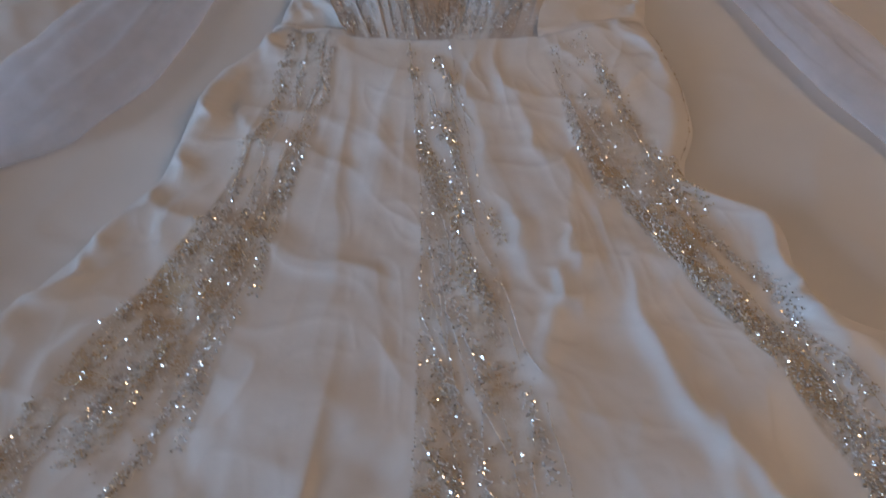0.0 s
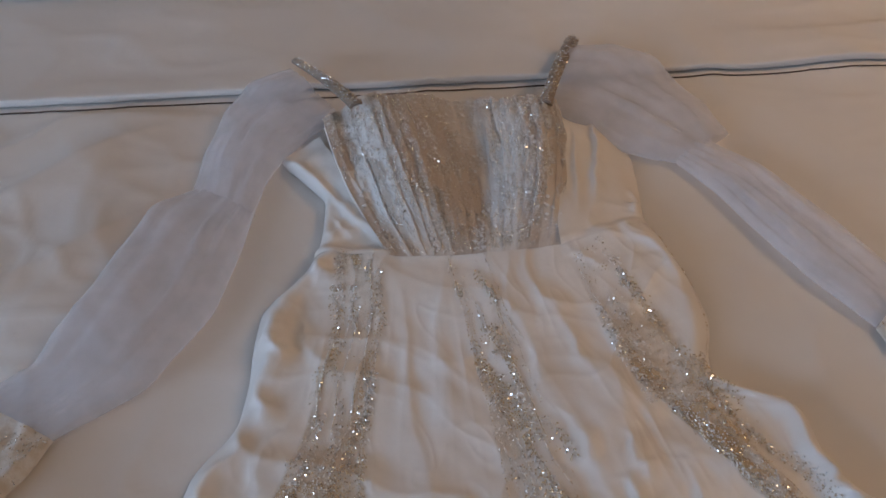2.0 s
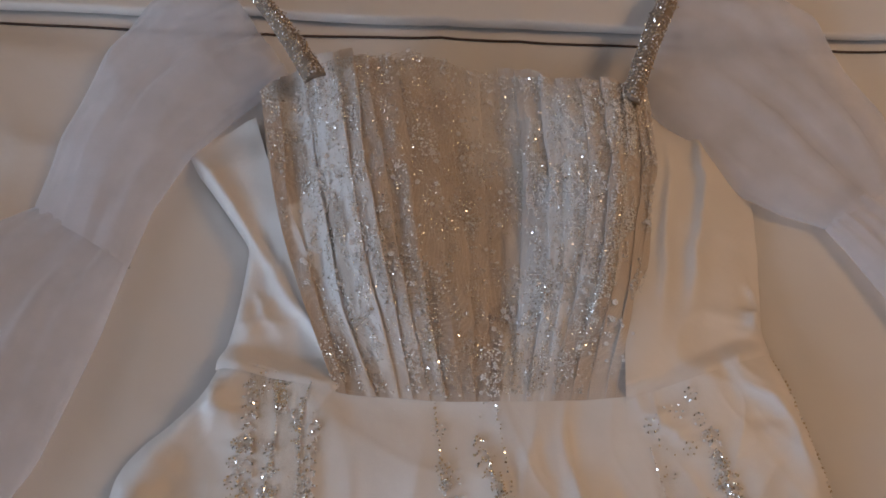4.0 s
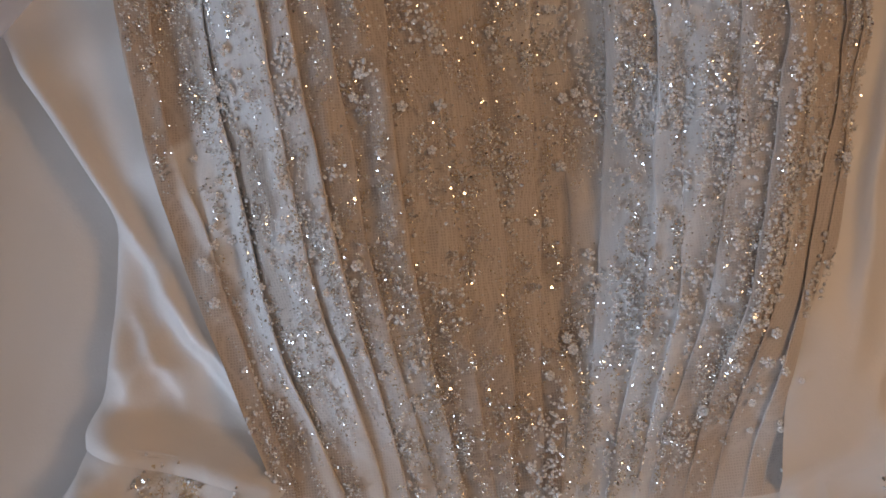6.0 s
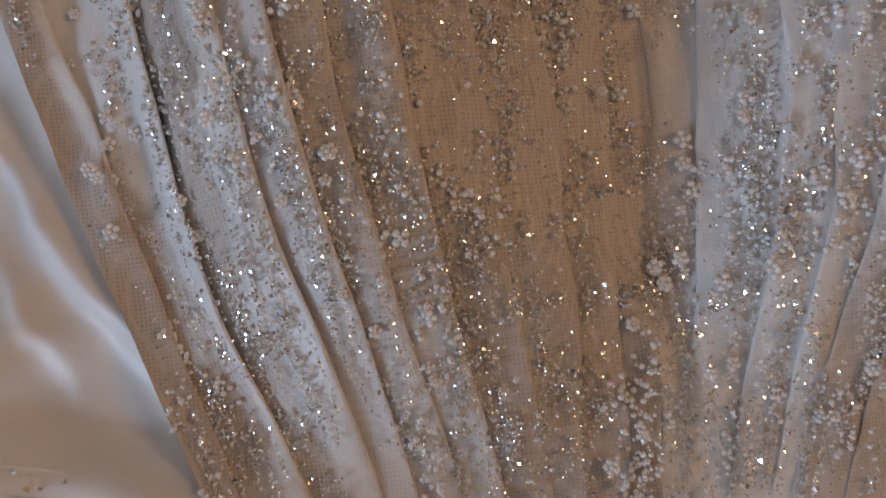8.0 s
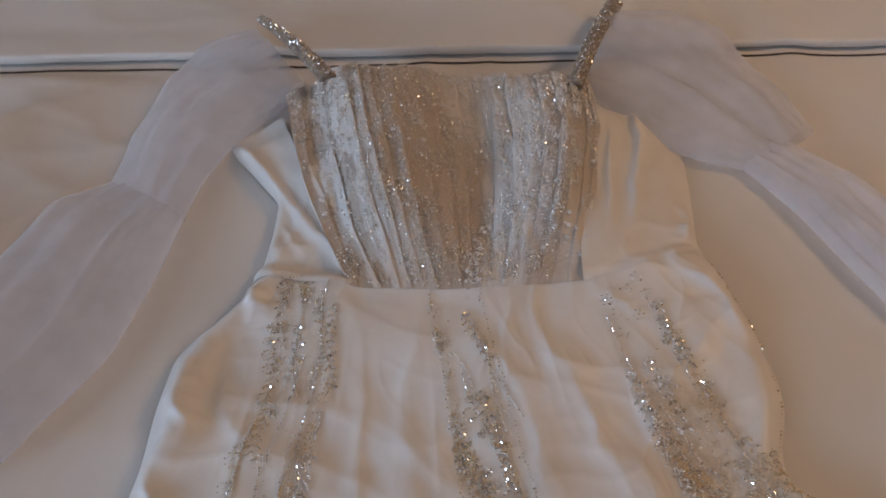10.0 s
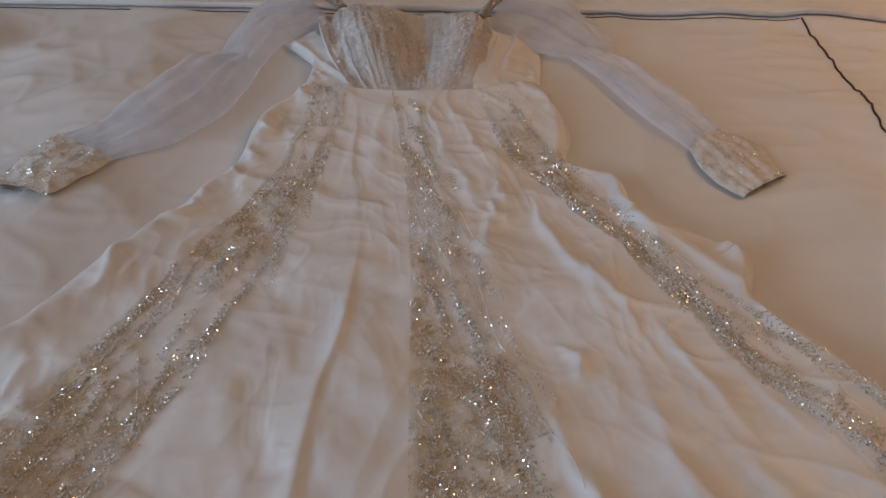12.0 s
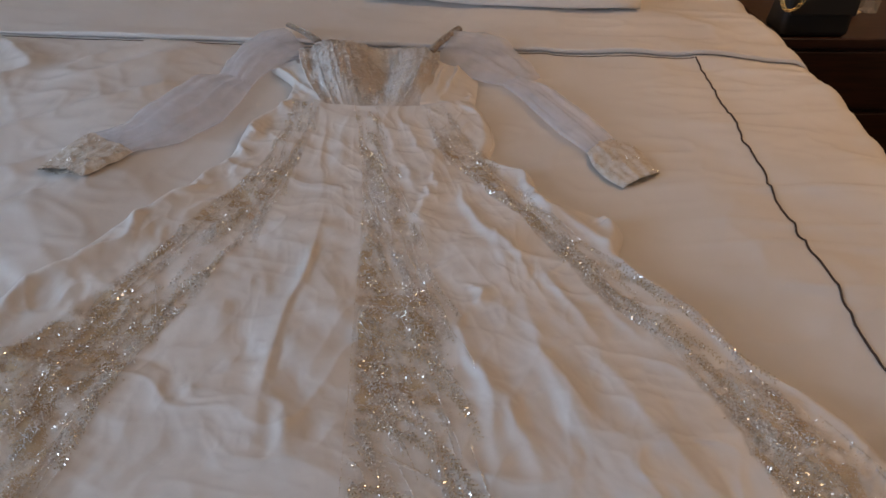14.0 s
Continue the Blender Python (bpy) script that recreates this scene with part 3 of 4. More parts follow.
def chain(rng, x0, y0, h0, h1, length):
    """Rosettes in a row."""
    x, y, _ = bend(rng, x0, y0, h0, h1, length, 0.0125)
    made = [rosette(rng, a, b, rng.uniform(0.0030, 0.0048)) for a, b in zip(x, y)]
    return np.concatenate([m[0] for m in made]), np.concatenate([m[1] for m in made])


def motif(rng, x0, y0, h0, h1, length):
    """One embroidered stem: a plain string, a leafy sprig or a row of rosettes; its points and its bead size."""
    kind = rng.random()
    if kind < 0.44:
        x, y, _ = bend(rng, x0, y0, h0, h1, length * 1.1, 0.0021)
        return x, y, 0.00105
    if kind < 0.80:
        return *sprig(rng, x0, y0, h0, h1, length), 0.00135
    return *chain(rng, x0, y0, h0, h1, length * 0.9), 0.00122


def stem(x, y, size, home, rng, gold_share):
    x, y = keep_on(x, y)
    if len(x) > 5:
        beads("bead_string", on_skirt(x, y), size, gold_bead if rng.random() < gold_share else crystal, home, "curling string of faceted beads", rng, shine=0.5)


SWEEP = {"left": (0.92, -0.55, 0.10), "centre": (0.04, 1.05, 0.15), "right": (0.08, 0.45, 0.0)}
for k, (name, (outer, inner, y_top)) in enumerate(bands.items()):
    rng = np.random.default_rng(200 + k)
    home = lace_part[name]
    silver, gold = [], []
    c0, turn0, turn1 = SWEEP[name]
    place = lambda c, y: float(outer(y) + (inner(y) - outer(y)) * c)
    # stems that run down the band
    count = 120
    for n in range(count):
        y0 = y_top - 0.01 - (n + rng.random()) / count * 0.97
        deep = float(smooth01(-y0, 0.12, 0.6))
        if name != "left" and y0 > -0.12 and rng.random() < 0.3:
            continue
        c = c0 if rng.random() < 0.1 + 0.3 * deep else rng.random()
        wide = abs(float(inner(y0) - outer(y0)))
        slope = math.atan2(-0.1, place(c, y0 - 0.1) - place(c, y0))
        free = (1 - c) if c0 < 0.5 else c
        h0 = slope + turn0 * (0.25 + 0.65 * deep) * free + rng.normal(0, 0.10)
        h1 = slope + turn1 + rng.normal(0, 0.12)
        stem(*motif(rng, place(c, y0), y0, h0, h1, rng.uniform(0.045, 0.07 + 0.75 * wide)), home, rng, 0.45)
    # arching stems that spring from the straight seam and swing down into the band
    if name == "centre":
        for n in range(21):
            y0 = -0.53 - n * 0.0225 + rng.normal(0, 0.004)
            wide = float(inner(y0) - outer(y0))
            x, y, size = motif(rng, place(0.03, y0), y0, rng.uniform(0.0, 0.45), -1.45 + rng.normal(0, 0.08), wide * rng.uniform(1.25, 1.6))
            stem(x, y, size, home, rng, 0.6)
    # fans on the outer bands
    if name != "centre":
        inward = 1 if name == "left" else -1
        for n in range(26):
            y0 = -0.40 - rng.random() * 0.58
            c = rng.uniform(0.35, 0.7)
            slope = math.atan2(-0.1, place(c, y0 - 0.1) - place(c, y0))
            h0 = slope + inward * rng.uniform(0.2, 0.9)
            stem(*motif(rng, place(c, y0), y0, h0, h0 - inward * rng.uniform(0.2, 0.9), rng.uniform(0.05, 0.12)), home, rng, 0.35)
    for n in range(60):
        y0 = y_top - rng.random() * 0.98
        (silver if rng.random() < 0.6 else gold).append(rosette(rng, place(rng.beta(1.2, 1.6), y0), y0, rng.uniform(0.0028, 0.0050)))
    # loose scatter, thick where the gold thread is thick
    n = 5600
    y0 = y_top - rng.random(n) * 1.02
    c = rng.beta(1.15, 1.6, n)
    x0 = outer(y0) + (inner(y0) - outer(y0)) * c
    thread = 0.55 + 1.1 * wobble(c * 3.4 + 0.8 * wobble(y0 * 9, 0.0, 96 + k), y0 * 5.5, 97 + k)
    ok = 0.7 * thread + 0.5 * wobble(x0 * 90, y0 * 80, 51 + k) > rng.uniform(0.15, 1.35, n)
    if name != "left":
        ok &= rng.random(n) < 0.22 + 0.78 * smooth01(-y0, 0.0, 0.28)
    x0, y0 = x0[ok], y0[ok]
    half = rng.random(len(x0)) < 0.5
    silver.append((x0[half], y0[half]))
    gold.append((x0[~half], y0[~half]))
    for items, mat, word in ((silver, crystal, "silver"), (gold, gold_bead, "champagne")):
        x, y = keep_on(np.concatenate([a for a, _ in items]), np.concatenate([b for _, b in items]))
        beads("bead_scatter", on_skirt(x, y), 0.00112, mat, home, f"scattered {word} glass beads", rng, shine=0.5)

# bead lines on the seams
rng = np.random.default_rng(300)
for f, a, b, side in ((bands["centre"][0], 0.0, -0.98, 0.001), (bands["centre"][1], -0.002, -0.20, 0.002), (right_hem, 0.02, -0.17, -0.006)):
    y = np.arange(a, b, -0.0032)
    x = f(y) + side + rng.normal(0, 0.0006, len(y))
    x, y = (x, y) if f is right_hem else keep_on(x, y)
    beads("bead_string", on_skirt(x, y, 0.001), 0.0011, gold_bead, skirt, "fine bead line along a seam", rng)

# ---- the bodice ----
AT_WAIST = np.array([(0, -0.1128), (1, 0.0922)])
AT_BUST = np.array([(0, -0.1604), (.108, -0.1248), (.196, -0.103), (.27, -0.0841), (.36, -0.0593), (.45, -0.0195), (.534, 0.0213), (.603, 0.0482), (.686, 0.0741), (.76, 0.099), (.833, 0.122), (1, 0.156)])
HUMP = np.array([(0, .015), (.05, .010), (.085, .010), (.14, .025), (.22, .036), (.29, .040), (.36, .038), (.44, .026), (.51, .010), (.55, .004), (.59, .009), (.68, .023), (.76, .032), (.82, .034), (.90, .026), (1, .015)])
bust_y = curve((-0.1808, 0.2592), (-0.1546, 0.2842), (-0.1248, 0.2974), (-0.0852, 0.2948), (-0.0344, 0.3047), (0.0088, 0.2952), (0.0452, 0.2865), (0.091, 0.2722), (0.1489, 0.2584))


def bodice_x(f, s):
    """Across the bodice: f from its one side to the other, s from the waist up."""
    w = np.interp(f, AT_WAIST[:, 0], AT_WAIST[:, 1])
    b = np.interp(f, AT_BUST[:, 0], AT_BUST[:, 1])
    q = s * 1.45
    return w + (b - w) * (np.minimum(q, 1.0 + 0.35 * (q - 1)) + 0.16 * np.sin(math.pi * np.clip(q, 0, 1)) * (1 - 0.6 * f))


def bodice_y(x, s):
    lo = waist_y(x)
    return lo + (bust_y(x) - lo) * s


FW = np.linspace(0, 1, 200)
XW = bodice_x(FW, 0.0)
ZW = skirt_z(XW, waist_y(XW) - 0.002)


def WAIST_Z(f):
    return np.interp(f, FW, ZW) + 0.0005


def bodice_base(f, s):
    swell = 0.42 + 0.58 * np.sin(math.pi * np.clip(0.12 + 0.78 * s, 0, 1))
    free = TOP + 0.020 + 0.004 * s + np.interp(f, HUMP[:, 0], HUMP[:, 1]) * swell
    k = smooth01(s, -0.02, 0.30)
    return WAIST_Z(f) * (1 - k) + free * k


EDGES = np.array([0, .040, .116, .216, .264, .310, .370, .425, .47, .515, .555, .60, .655, .70, .745, .80, .86, .92, .962, 1.0])


def pleat_rise(a):
    """Height across one pleat, from its tucked side (0) to its fold (1)."""
    return 0.0004 + 0.0042 * np.clip(a, 0, 1) ** 1.4


def puckers(x, y):
    """Small uneven swellings of the pleated cloth."""
    return 0.0022 * wobble(x * 62, y * 24, 63) + 0.0012 * wobble(x * 120, y * 60, 64)


bodice = under(new("bodice"))
tagged(bodice, "fitted pleated bodice covered with beads")
f = np.linspace(-0.01, 1.01, 90)[None, :]
s = np.linspace(-0.02, 0.985, 70)[:, None]
bx = bodice_x(f, s)
under(sheet("lining", bx, bodice_y(bx, s), bodice_base(np.clip(f, 0, 1), s) - 0.003 - 0.010 * (np.abs(f - 0.5) > 0.5), satin, None, "ivory satin lining"), bodice)

A_SIDE = curve((0.0, .10), (.10, .11), (.20, .09), (.30, .07), (.36, .035), (.50, .03), (.58, .09), (.70, .105), (.80, .05), (1.0, .02))
B_SIDE = curve((0.0, .19), (.10, .17), (.20, .148), (.30, .168), (.36, .15), (.42, .188), (.50, .172), (.58, .128), (1.0, .125))


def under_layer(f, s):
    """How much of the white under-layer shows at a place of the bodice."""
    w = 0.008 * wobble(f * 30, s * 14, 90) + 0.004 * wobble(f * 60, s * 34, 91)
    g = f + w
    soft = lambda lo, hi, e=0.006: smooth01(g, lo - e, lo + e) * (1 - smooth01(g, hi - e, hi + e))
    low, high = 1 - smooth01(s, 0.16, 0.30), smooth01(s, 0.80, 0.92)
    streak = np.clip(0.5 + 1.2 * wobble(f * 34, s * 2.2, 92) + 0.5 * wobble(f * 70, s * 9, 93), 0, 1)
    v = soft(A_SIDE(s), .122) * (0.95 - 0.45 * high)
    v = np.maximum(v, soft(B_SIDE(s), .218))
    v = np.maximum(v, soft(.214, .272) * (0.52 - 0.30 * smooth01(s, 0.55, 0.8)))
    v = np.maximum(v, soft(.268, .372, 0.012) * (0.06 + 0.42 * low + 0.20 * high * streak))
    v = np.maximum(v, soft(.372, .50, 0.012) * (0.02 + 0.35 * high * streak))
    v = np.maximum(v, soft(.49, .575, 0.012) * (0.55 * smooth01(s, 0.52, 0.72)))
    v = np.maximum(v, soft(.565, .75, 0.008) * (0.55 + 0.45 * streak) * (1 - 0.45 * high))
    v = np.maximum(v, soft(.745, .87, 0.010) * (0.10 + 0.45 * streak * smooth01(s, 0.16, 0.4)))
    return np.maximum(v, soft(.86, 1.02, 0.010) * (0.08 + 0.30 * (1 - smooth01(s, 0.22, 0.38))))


s_line = np.linspace(-0.01, 1.0, 150)
for k in range(len(EDGES) - 1):
    a, b = EDGES[k], EDGES[k + 1]
    flip = b > 0.56                       # the folds face each other over the middle
    rng = np.random.default_rng(400 + k)
    over = 0.012
    prof = np.concatenate([np.linspace(-0.55, 1.0, 14), [1.05, 1.06, 1.03, 0.92, 0.75]])
    rise = np.concatenate([pleat_rise(np.linspace(-0.55, 1.0, 14)), [0.0043, 0.0036, 0.0029, 0.0024, 0.0018]])
    P, S = np.meshgrid(prof, s_line)
    RISE = np.broadcast_to(rise, P.shape) * (0.95 if b < 0.27 else 0.6 if b < 0.56 else 0.62 if b < 0.8 else 0.4) * rng.uniform(0.7, 1.15)
    waver = (0.20 if b < 0.26 else 0.18) * wobble(S * 3.6, k * 1.7, 60) + 0.10 * wobble(S * 10, k * 1.7, 61)
    loose = 0.75 + 0.45 * wobble(S * 3.1, k * 2.3, 62)
    q = P + waver
    F = b - (b - a) * q if flip else a + (b - a) * q
    top = 1.0 + rng.uniform(-0.03, 0.035)
    SS = S * top + 0.006 * np.sin(np.clip(P, 0, 1) * math.pi) * smooth01(S, 0.9, 1.0)
    PX = bodice_x(F, SS)
    PZ = bodice_base(np.clip(F, 0, 1), SS) + RISE * np.clip(loose, 0.35, 1.3) * (0.35 + 0.65 * smooth01(S, 0.0, 0.25)) + puckers(PX, bodice_y(PX, SS)) * smooth01(S, 0.0, 0.1)
    ob = under(sheet("pleat", PX, bodice_y(PX, SS), PZ, net), bodice)
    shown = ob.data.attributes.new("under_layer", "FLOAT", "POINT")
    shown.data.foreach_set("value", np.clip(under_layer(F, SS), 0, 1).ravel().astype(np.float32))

waist = bodice_x(np.linspace(0, 1, 120), 0.0)
wy = waist_y(waist)
under(tube("waist_seam", np.stack([waist, wy - 0.0005, np.maximum(skirt_z(waist, wy), bodice_base(np.linspace(0, 1, 120), 0.0)) - 0.0010], -1), 0.0010, satin, None, "satin waist seam", 6), bodice)


def on_bodice(f, s, lift):
    a = np.interp(f, EDGES, np.arange(len(EDGES)))
    k = a - np.floor(a)
    rise = np.where(f > 0.555, pleat_rise(1 - k), pleat_rise(k))
    x = bodice_x(f, s)
    return np.stack([x, bodice_y(x, s), bodice_base(f, s) + rise * 0.8 + 0.0003 + puckers(x, bodice_y(x, s)) * smooth01(s, 0.0, 0.1) + lift], -1)


rng = np.random.default_rng(500)
n = 1900
f0, s0 = rng.random(n), rng.random(n) ** 0.9
thick = 0.5 + 0.7 * wobble(f0 * 22, s0 * 4.5, 94) + 0.4 * wobble(f0 * 8, s0 * 3, 95)
thick = np.where((f0 > 0.27) & (f0 < 0.5), 0.35 + 0.8 * np.maximum(thick, 0), thick)
keep = (thick > rng.random(n) * 0.9) & ((f0 < 0.87) | (s0 > 0.3))
f0, s0 = f0[keep], s0[keep]
n = len(f0)
count = rng.integers(16, 60, n)
f = np.repeat(f0, count) + rng.normal(0, 1, count.sum()) * np.repeat(rng.uniform(0.003, 0.009, n), count)
s = np.repeat(s0, count) + rng.normal(0, 1, count.sum()) * np.repeat(rng.uniform(0.006, 0.030, n), count)
f, s = np.append(f, rng.random(6500)), np.append(s, 1 - 0.5 * rng.random(6500) ** 2.4)
ok = (f > 0.005) & (f < 0.995) & (s > 0.005) & (s < 0.995)
f, s = f[ok], s[ok]
half = rng.random(len(f)) < np.where((f > 0.28) & (f < 0.56), 0.35, 0.75)
beads("bead_scatter", on_bodice(f[half], s[half], 0.0003), 0.00055, crystal, bodice, "tiny silver glass beads", rng, shine=0.45)
beads("bead_scatter", on_bodice(f[~half], s[~half], 0.0003), 0.00050, gold_bead, bodice, "tiny champagne glass beads", rng, shine=0.6)
bright = rng.random(len(f)) < 0.028
beads("bead_scatter", on_bodice(f[bright], s[bright], 0.0008), 0.0010, crystal, bodice, "larger cut crystals", rng, shine=0.9)

# strings of beads down the pleats
for k in range(34):
    c0, s0 = (0.115, 0.165, 0.21, 0.24, 0.60, 0.68, 0.745)[k % 7] + rng.normal(0, 0.006), rng.uniform(0.25, 0.9)
    m = int(rng.integers(30, 75))
    ss = s0 - np.arange(m) * 0.0042
    ff = c0 + 0.010 * np.sin(np.arange(m) / 7 + rng.uniform(0, 6)) + rng.normal(0, 0.0022, m)
    ok = (ss > 0.01) & (ff > 0.01) & (ff < 0.99)
    if ok.sum() > 6:
        beads("bead_string", on_bodice(ff[ok], ss[ok], 0.0006), 0.00058, crystal, bodice, "string of silver beads down a pleat", rng)


def ball(bm, at, r, sub=1, squash=1.0):
    bmesh.ops.create_icosphere(bm, subdivisions=sub, radius=1, matrix=Matrix.LocRotScale(at, None, (r, r, r * squash)))


def flower_mesh(name, petals, r):
    bm = bmesh.new()
    for i in range(petals):
        a = i * 2 * math.pi / petals
        ball(bm, (r * 1.35 * math.cos(a), r * 1.35 * math.sin(a), r * 0.5), r, 1, 0.75)
    ball(bm, (0, 0, r * 0.9), r * 0.7, 1)
    data = bpy.data.meshes.new(name)
    bm.to_mesh(data)
    bm.free()
    data.materials.append(pearl.m)
    data.polygons.foreach_set("use_smooth", [True] * len(data.polygons))
    return data


kinds = [flower_mesh("bead_flower", 5, 0.00125), flower_mesh("bead_flower", 6, 0.0012), flower_mesh("bead_flower", 4, 0.00135)]
n = 0
while n < 240:
    f0, s0 = rng.random(), rng.random() ** 0.9
    crowd = 0.55 * wobble(f0 * 9, s0 * 5, 72) + (0.7 if 0.47 < f0 < 0.88 else 0.25 if f0 < 0.3 else 0.1)
    if crowd < rng.random() * 0.9:
        continue
    p = on_bodice(np.array([f0]), np.array([s0]), 0.0003)[0]
    ob = new("bead_flower", kinds[n % 3])
    ob.matrix_basis = pose(*p, rng.uniform(-15, 15), rng.uniform(-15, 15), rng.uniform(0, 360)) @ Matrix.Scale(rng.uniform(0.5, 0.95), 4)
    under(ob, bodice)
    n += 1


def pearls(name, pts, radius, parent, label, rng):
    bm = bmesh.new()
    ball(bm, (0, 0, 0), 1.0, 1)
    base = np.array([v.co[:] for v in bm.verts])
    tri = np.array([[v.index for v in q.verts] for q in bm.faces])
    bm.free()
    r = radius * rng.uniform(0.6, 1.3, (len(pts), 1, 1))
    v = pts[:, None, :] + r * base[None]
    fcs = (tri[None] + len(base) * np.arange(len(pts))[:, None, None]).reshape(-1, 3)
    return tagged(under(mesh_object(name, v.reshape(-1, 3), fcs.tolist(), pearl, None, label), parent), kind="stuff")


n = 26000
f, s = rng.random(n), rng.random(n)
ok = wobble(f * 17, s * 10, 73) + 0.5 * wobble(f * 50, s * 30, 74) + np.where((f > 0.47) & (f < 0.9), 0.38, 0.0) > rng.uniform(0.35, 1.3, n)
pearls("pearl_scatter", on_bodice(f[ok], s[ok], 0.0004), 0.00085, bodice, "small milky beads", rng)


# ---- side panels of the bodice ----
def strip_between(name, outer, inner, zfun, mat, label, n=80, m=50):
    o = np.array(outer, float)
    i = np.array(inner, float)
    t = np.linspace(0, 1, n)
    ox, oy, ix, iy = (np.interp(t, np.linspace(0, 1, len(p)), p) for p in (o[:, 0], o[:, 1], i[:, 0], i[:, 1]))
    for _ in range(4):
        for q in (ox, oy, ix, iy):
            q[1:-1] = (q[:-2] + 2 * q[1:-1] + q[2:]) / 4
    c = np.linspace(0, 1, m)[None, :]
    x = ox[:, None] * (1 - c) + ix[:, None] * c
    y = oy[:, None] * (1 - c) + iy[:, None] * c
    return under(sheet(name, x, y, zfun(x, y, np.broadcast_to(c, x.shape), np.broadcast_to(t[:, None], x.shape)), mat, None, label))


def settle(z, x, t):
    """The lower end of a side panel lies on the skirt's top."""
    low = smooth01(t, 0.78, 0.97)
    top = smooth01(t, 0.0, 0.14)
    return (z * (1 - low) + (skirt_z(x, waist_y(x) - 0.004) + 0.0012) * low) * top + (z - 0.014) * (1 - top)


def left_side(x, y, c, t):
    z = bed_z(x, y) + 0.002 + 0.017 * (1 - np.exp(-c / 0.05)) + 0.007 * smooth01(c, 0.35, 1.0)
    for r in ((-0.2262, 0.2237, -0.1724, 0.1304, .010, .018, 1), (-0.1727, 0.1353, -0.1203, 0.0388, .009, .015, 1), (-0.1915, 0.1003, -0.1789, 0.0537, .010, .010, 1), (-0.1734, 0.096, -0.153, 0.0525, .008, .008, 1)):
        z = z + 0.45 * ridge(x, y, *r) * (1 - np.exp(-c / 0.08))
    return settle(z + 0.003 * wobble(x * 40, y * 30, 80) * c, x, t)


def right_side(x, y, c, t):
    z = bed_z(x, y) + 0.002 + 0.024 * (1 - np.exp(-c / 0.22)) + 0.011 * smooth01(c, 0.4, 1.0)
    for r in ((0.2085, 0.2386, 0.196, 0.1532, .008, .008, 1), (0.1945, 0.1731, 0.1619, 0.0626, .010, .007, 1), (0.2186, 0.0745, 0.1986, 0.039, .012, .014, 1), (0.1672, 0.202, 0.1368, 0.0617, .007, .005, 1)):
        z = z + ridge(x, y, *r) * (1 - np.exp(-c / 0.08))
    return settle(z + 0.003 * wobble(x * 45, y * 20, 81) * c, x, t)


strip_between("side_panel", [(-0.2367, 0.2353), (-0.2065, 0.1886), (-0.1779, 0.1401), (-0.1860, 0.0850), (-0.1935, 0.0600), (-0.1990, 0.0400)],
              [(-0.175, 0.2614), (-0.1571, 0.1902), (-0.1411, 0.1216), (-0.124, 0.0700), (-0.1100, 0.0330), (-0.1060, 0.0110)], left_side, satin, "ivory satin side panel with a loose fold")
strip_between("side_panel", [(0.1891, 0.2429), (0.2333, 0.2045), (0.2451, 0.155), (0.2283, 0.0798), (0.2190, 0.0440), (0.2172, 0.0220)],
              [(0.1554, 0.2516), (0.1401, 0.1611), (0.1172, 0.0858), (0.0965, 0.0308), (0.0902, 0.001), (0.0907, -0.0088)], right_side, satin, "ivory satin side panel")


# ---- straps ----
def strap(corners, z0, z1, bulge):
    a, b, c, d = (np.array(p) for p in corners)      # tip pair, then root pair
    n, m = 40, 12
    t = np.linspace(0, 1, n)[:, None]
    k = np.linspace(0, 1, m)[None, :]
    px = (a[0] * (1 - k) + b[0] * k) * (1 - t) + (d[0] * (1 - k) + c[0] * k) * t
    py = (a[1] * (1 - k) + b[1] * k) * (1 - t) + (d[1] * (1 - k) + c[1] * k) * t
    side = np.array([(a - d)[1], -(a - d)[0]])
    side = side / np.linalg.norm(side)
    bow = bulge * np.sin(math.pi * t)
    px, py = px + side[0] * bow, py + side[1] * bow
    pz = z0 + (z1 - z0) * t + 0.006 * np.sin(math.pi * k) + 0 * px
    up = np.concatenate([px, px[:, ::-1]], 1), np.concatenate([py, py[:, ::-1]], 1), np.concatenate([pz, pz[:, ::-1] - 0.004 - 0.004 * np.sin(math.pi * k)], 1)
    ob = under(mesh_object("strap", np.stack(up, -1).reshape(-1, 3), grid_faces(n, 2 * m, True) + [list(range(2 * m))[::-1], [(n - 1) * 2 * m + q for q in range(2 * m)]], strap_cloth, None, "narrow shoulder strap crusted with crystals"))
    r = np.random.default_rng(int(abs(a[0]) * 1e4))
    i, j = r.integers(0, n, 900), r.integers(0, m, 900)
    pts = np.stack([px[i, j], py[i, j], pz[i, j] + 0.0008], -1) + r.normal(0, 0.0006, (900, 3))
    beads("bead_scatter", pts[:300], 0.0011, crystal, ob, "packed silver crystals", r, shine=0.7)
    beads("bead_scatter", pts[300:], 0.0010, gold_bead, ob, "packed champagne crystals", r, shine=0.6)


strap([(-.203, .416), (-.186, .408), (-.112, .270), (-.129, .262)], 0.638, 0.660, 0.004)
strap([(.224, .408), (.242, .399), (.150, .238), (.134, .243)], 0.638, 0.648, -0.004)


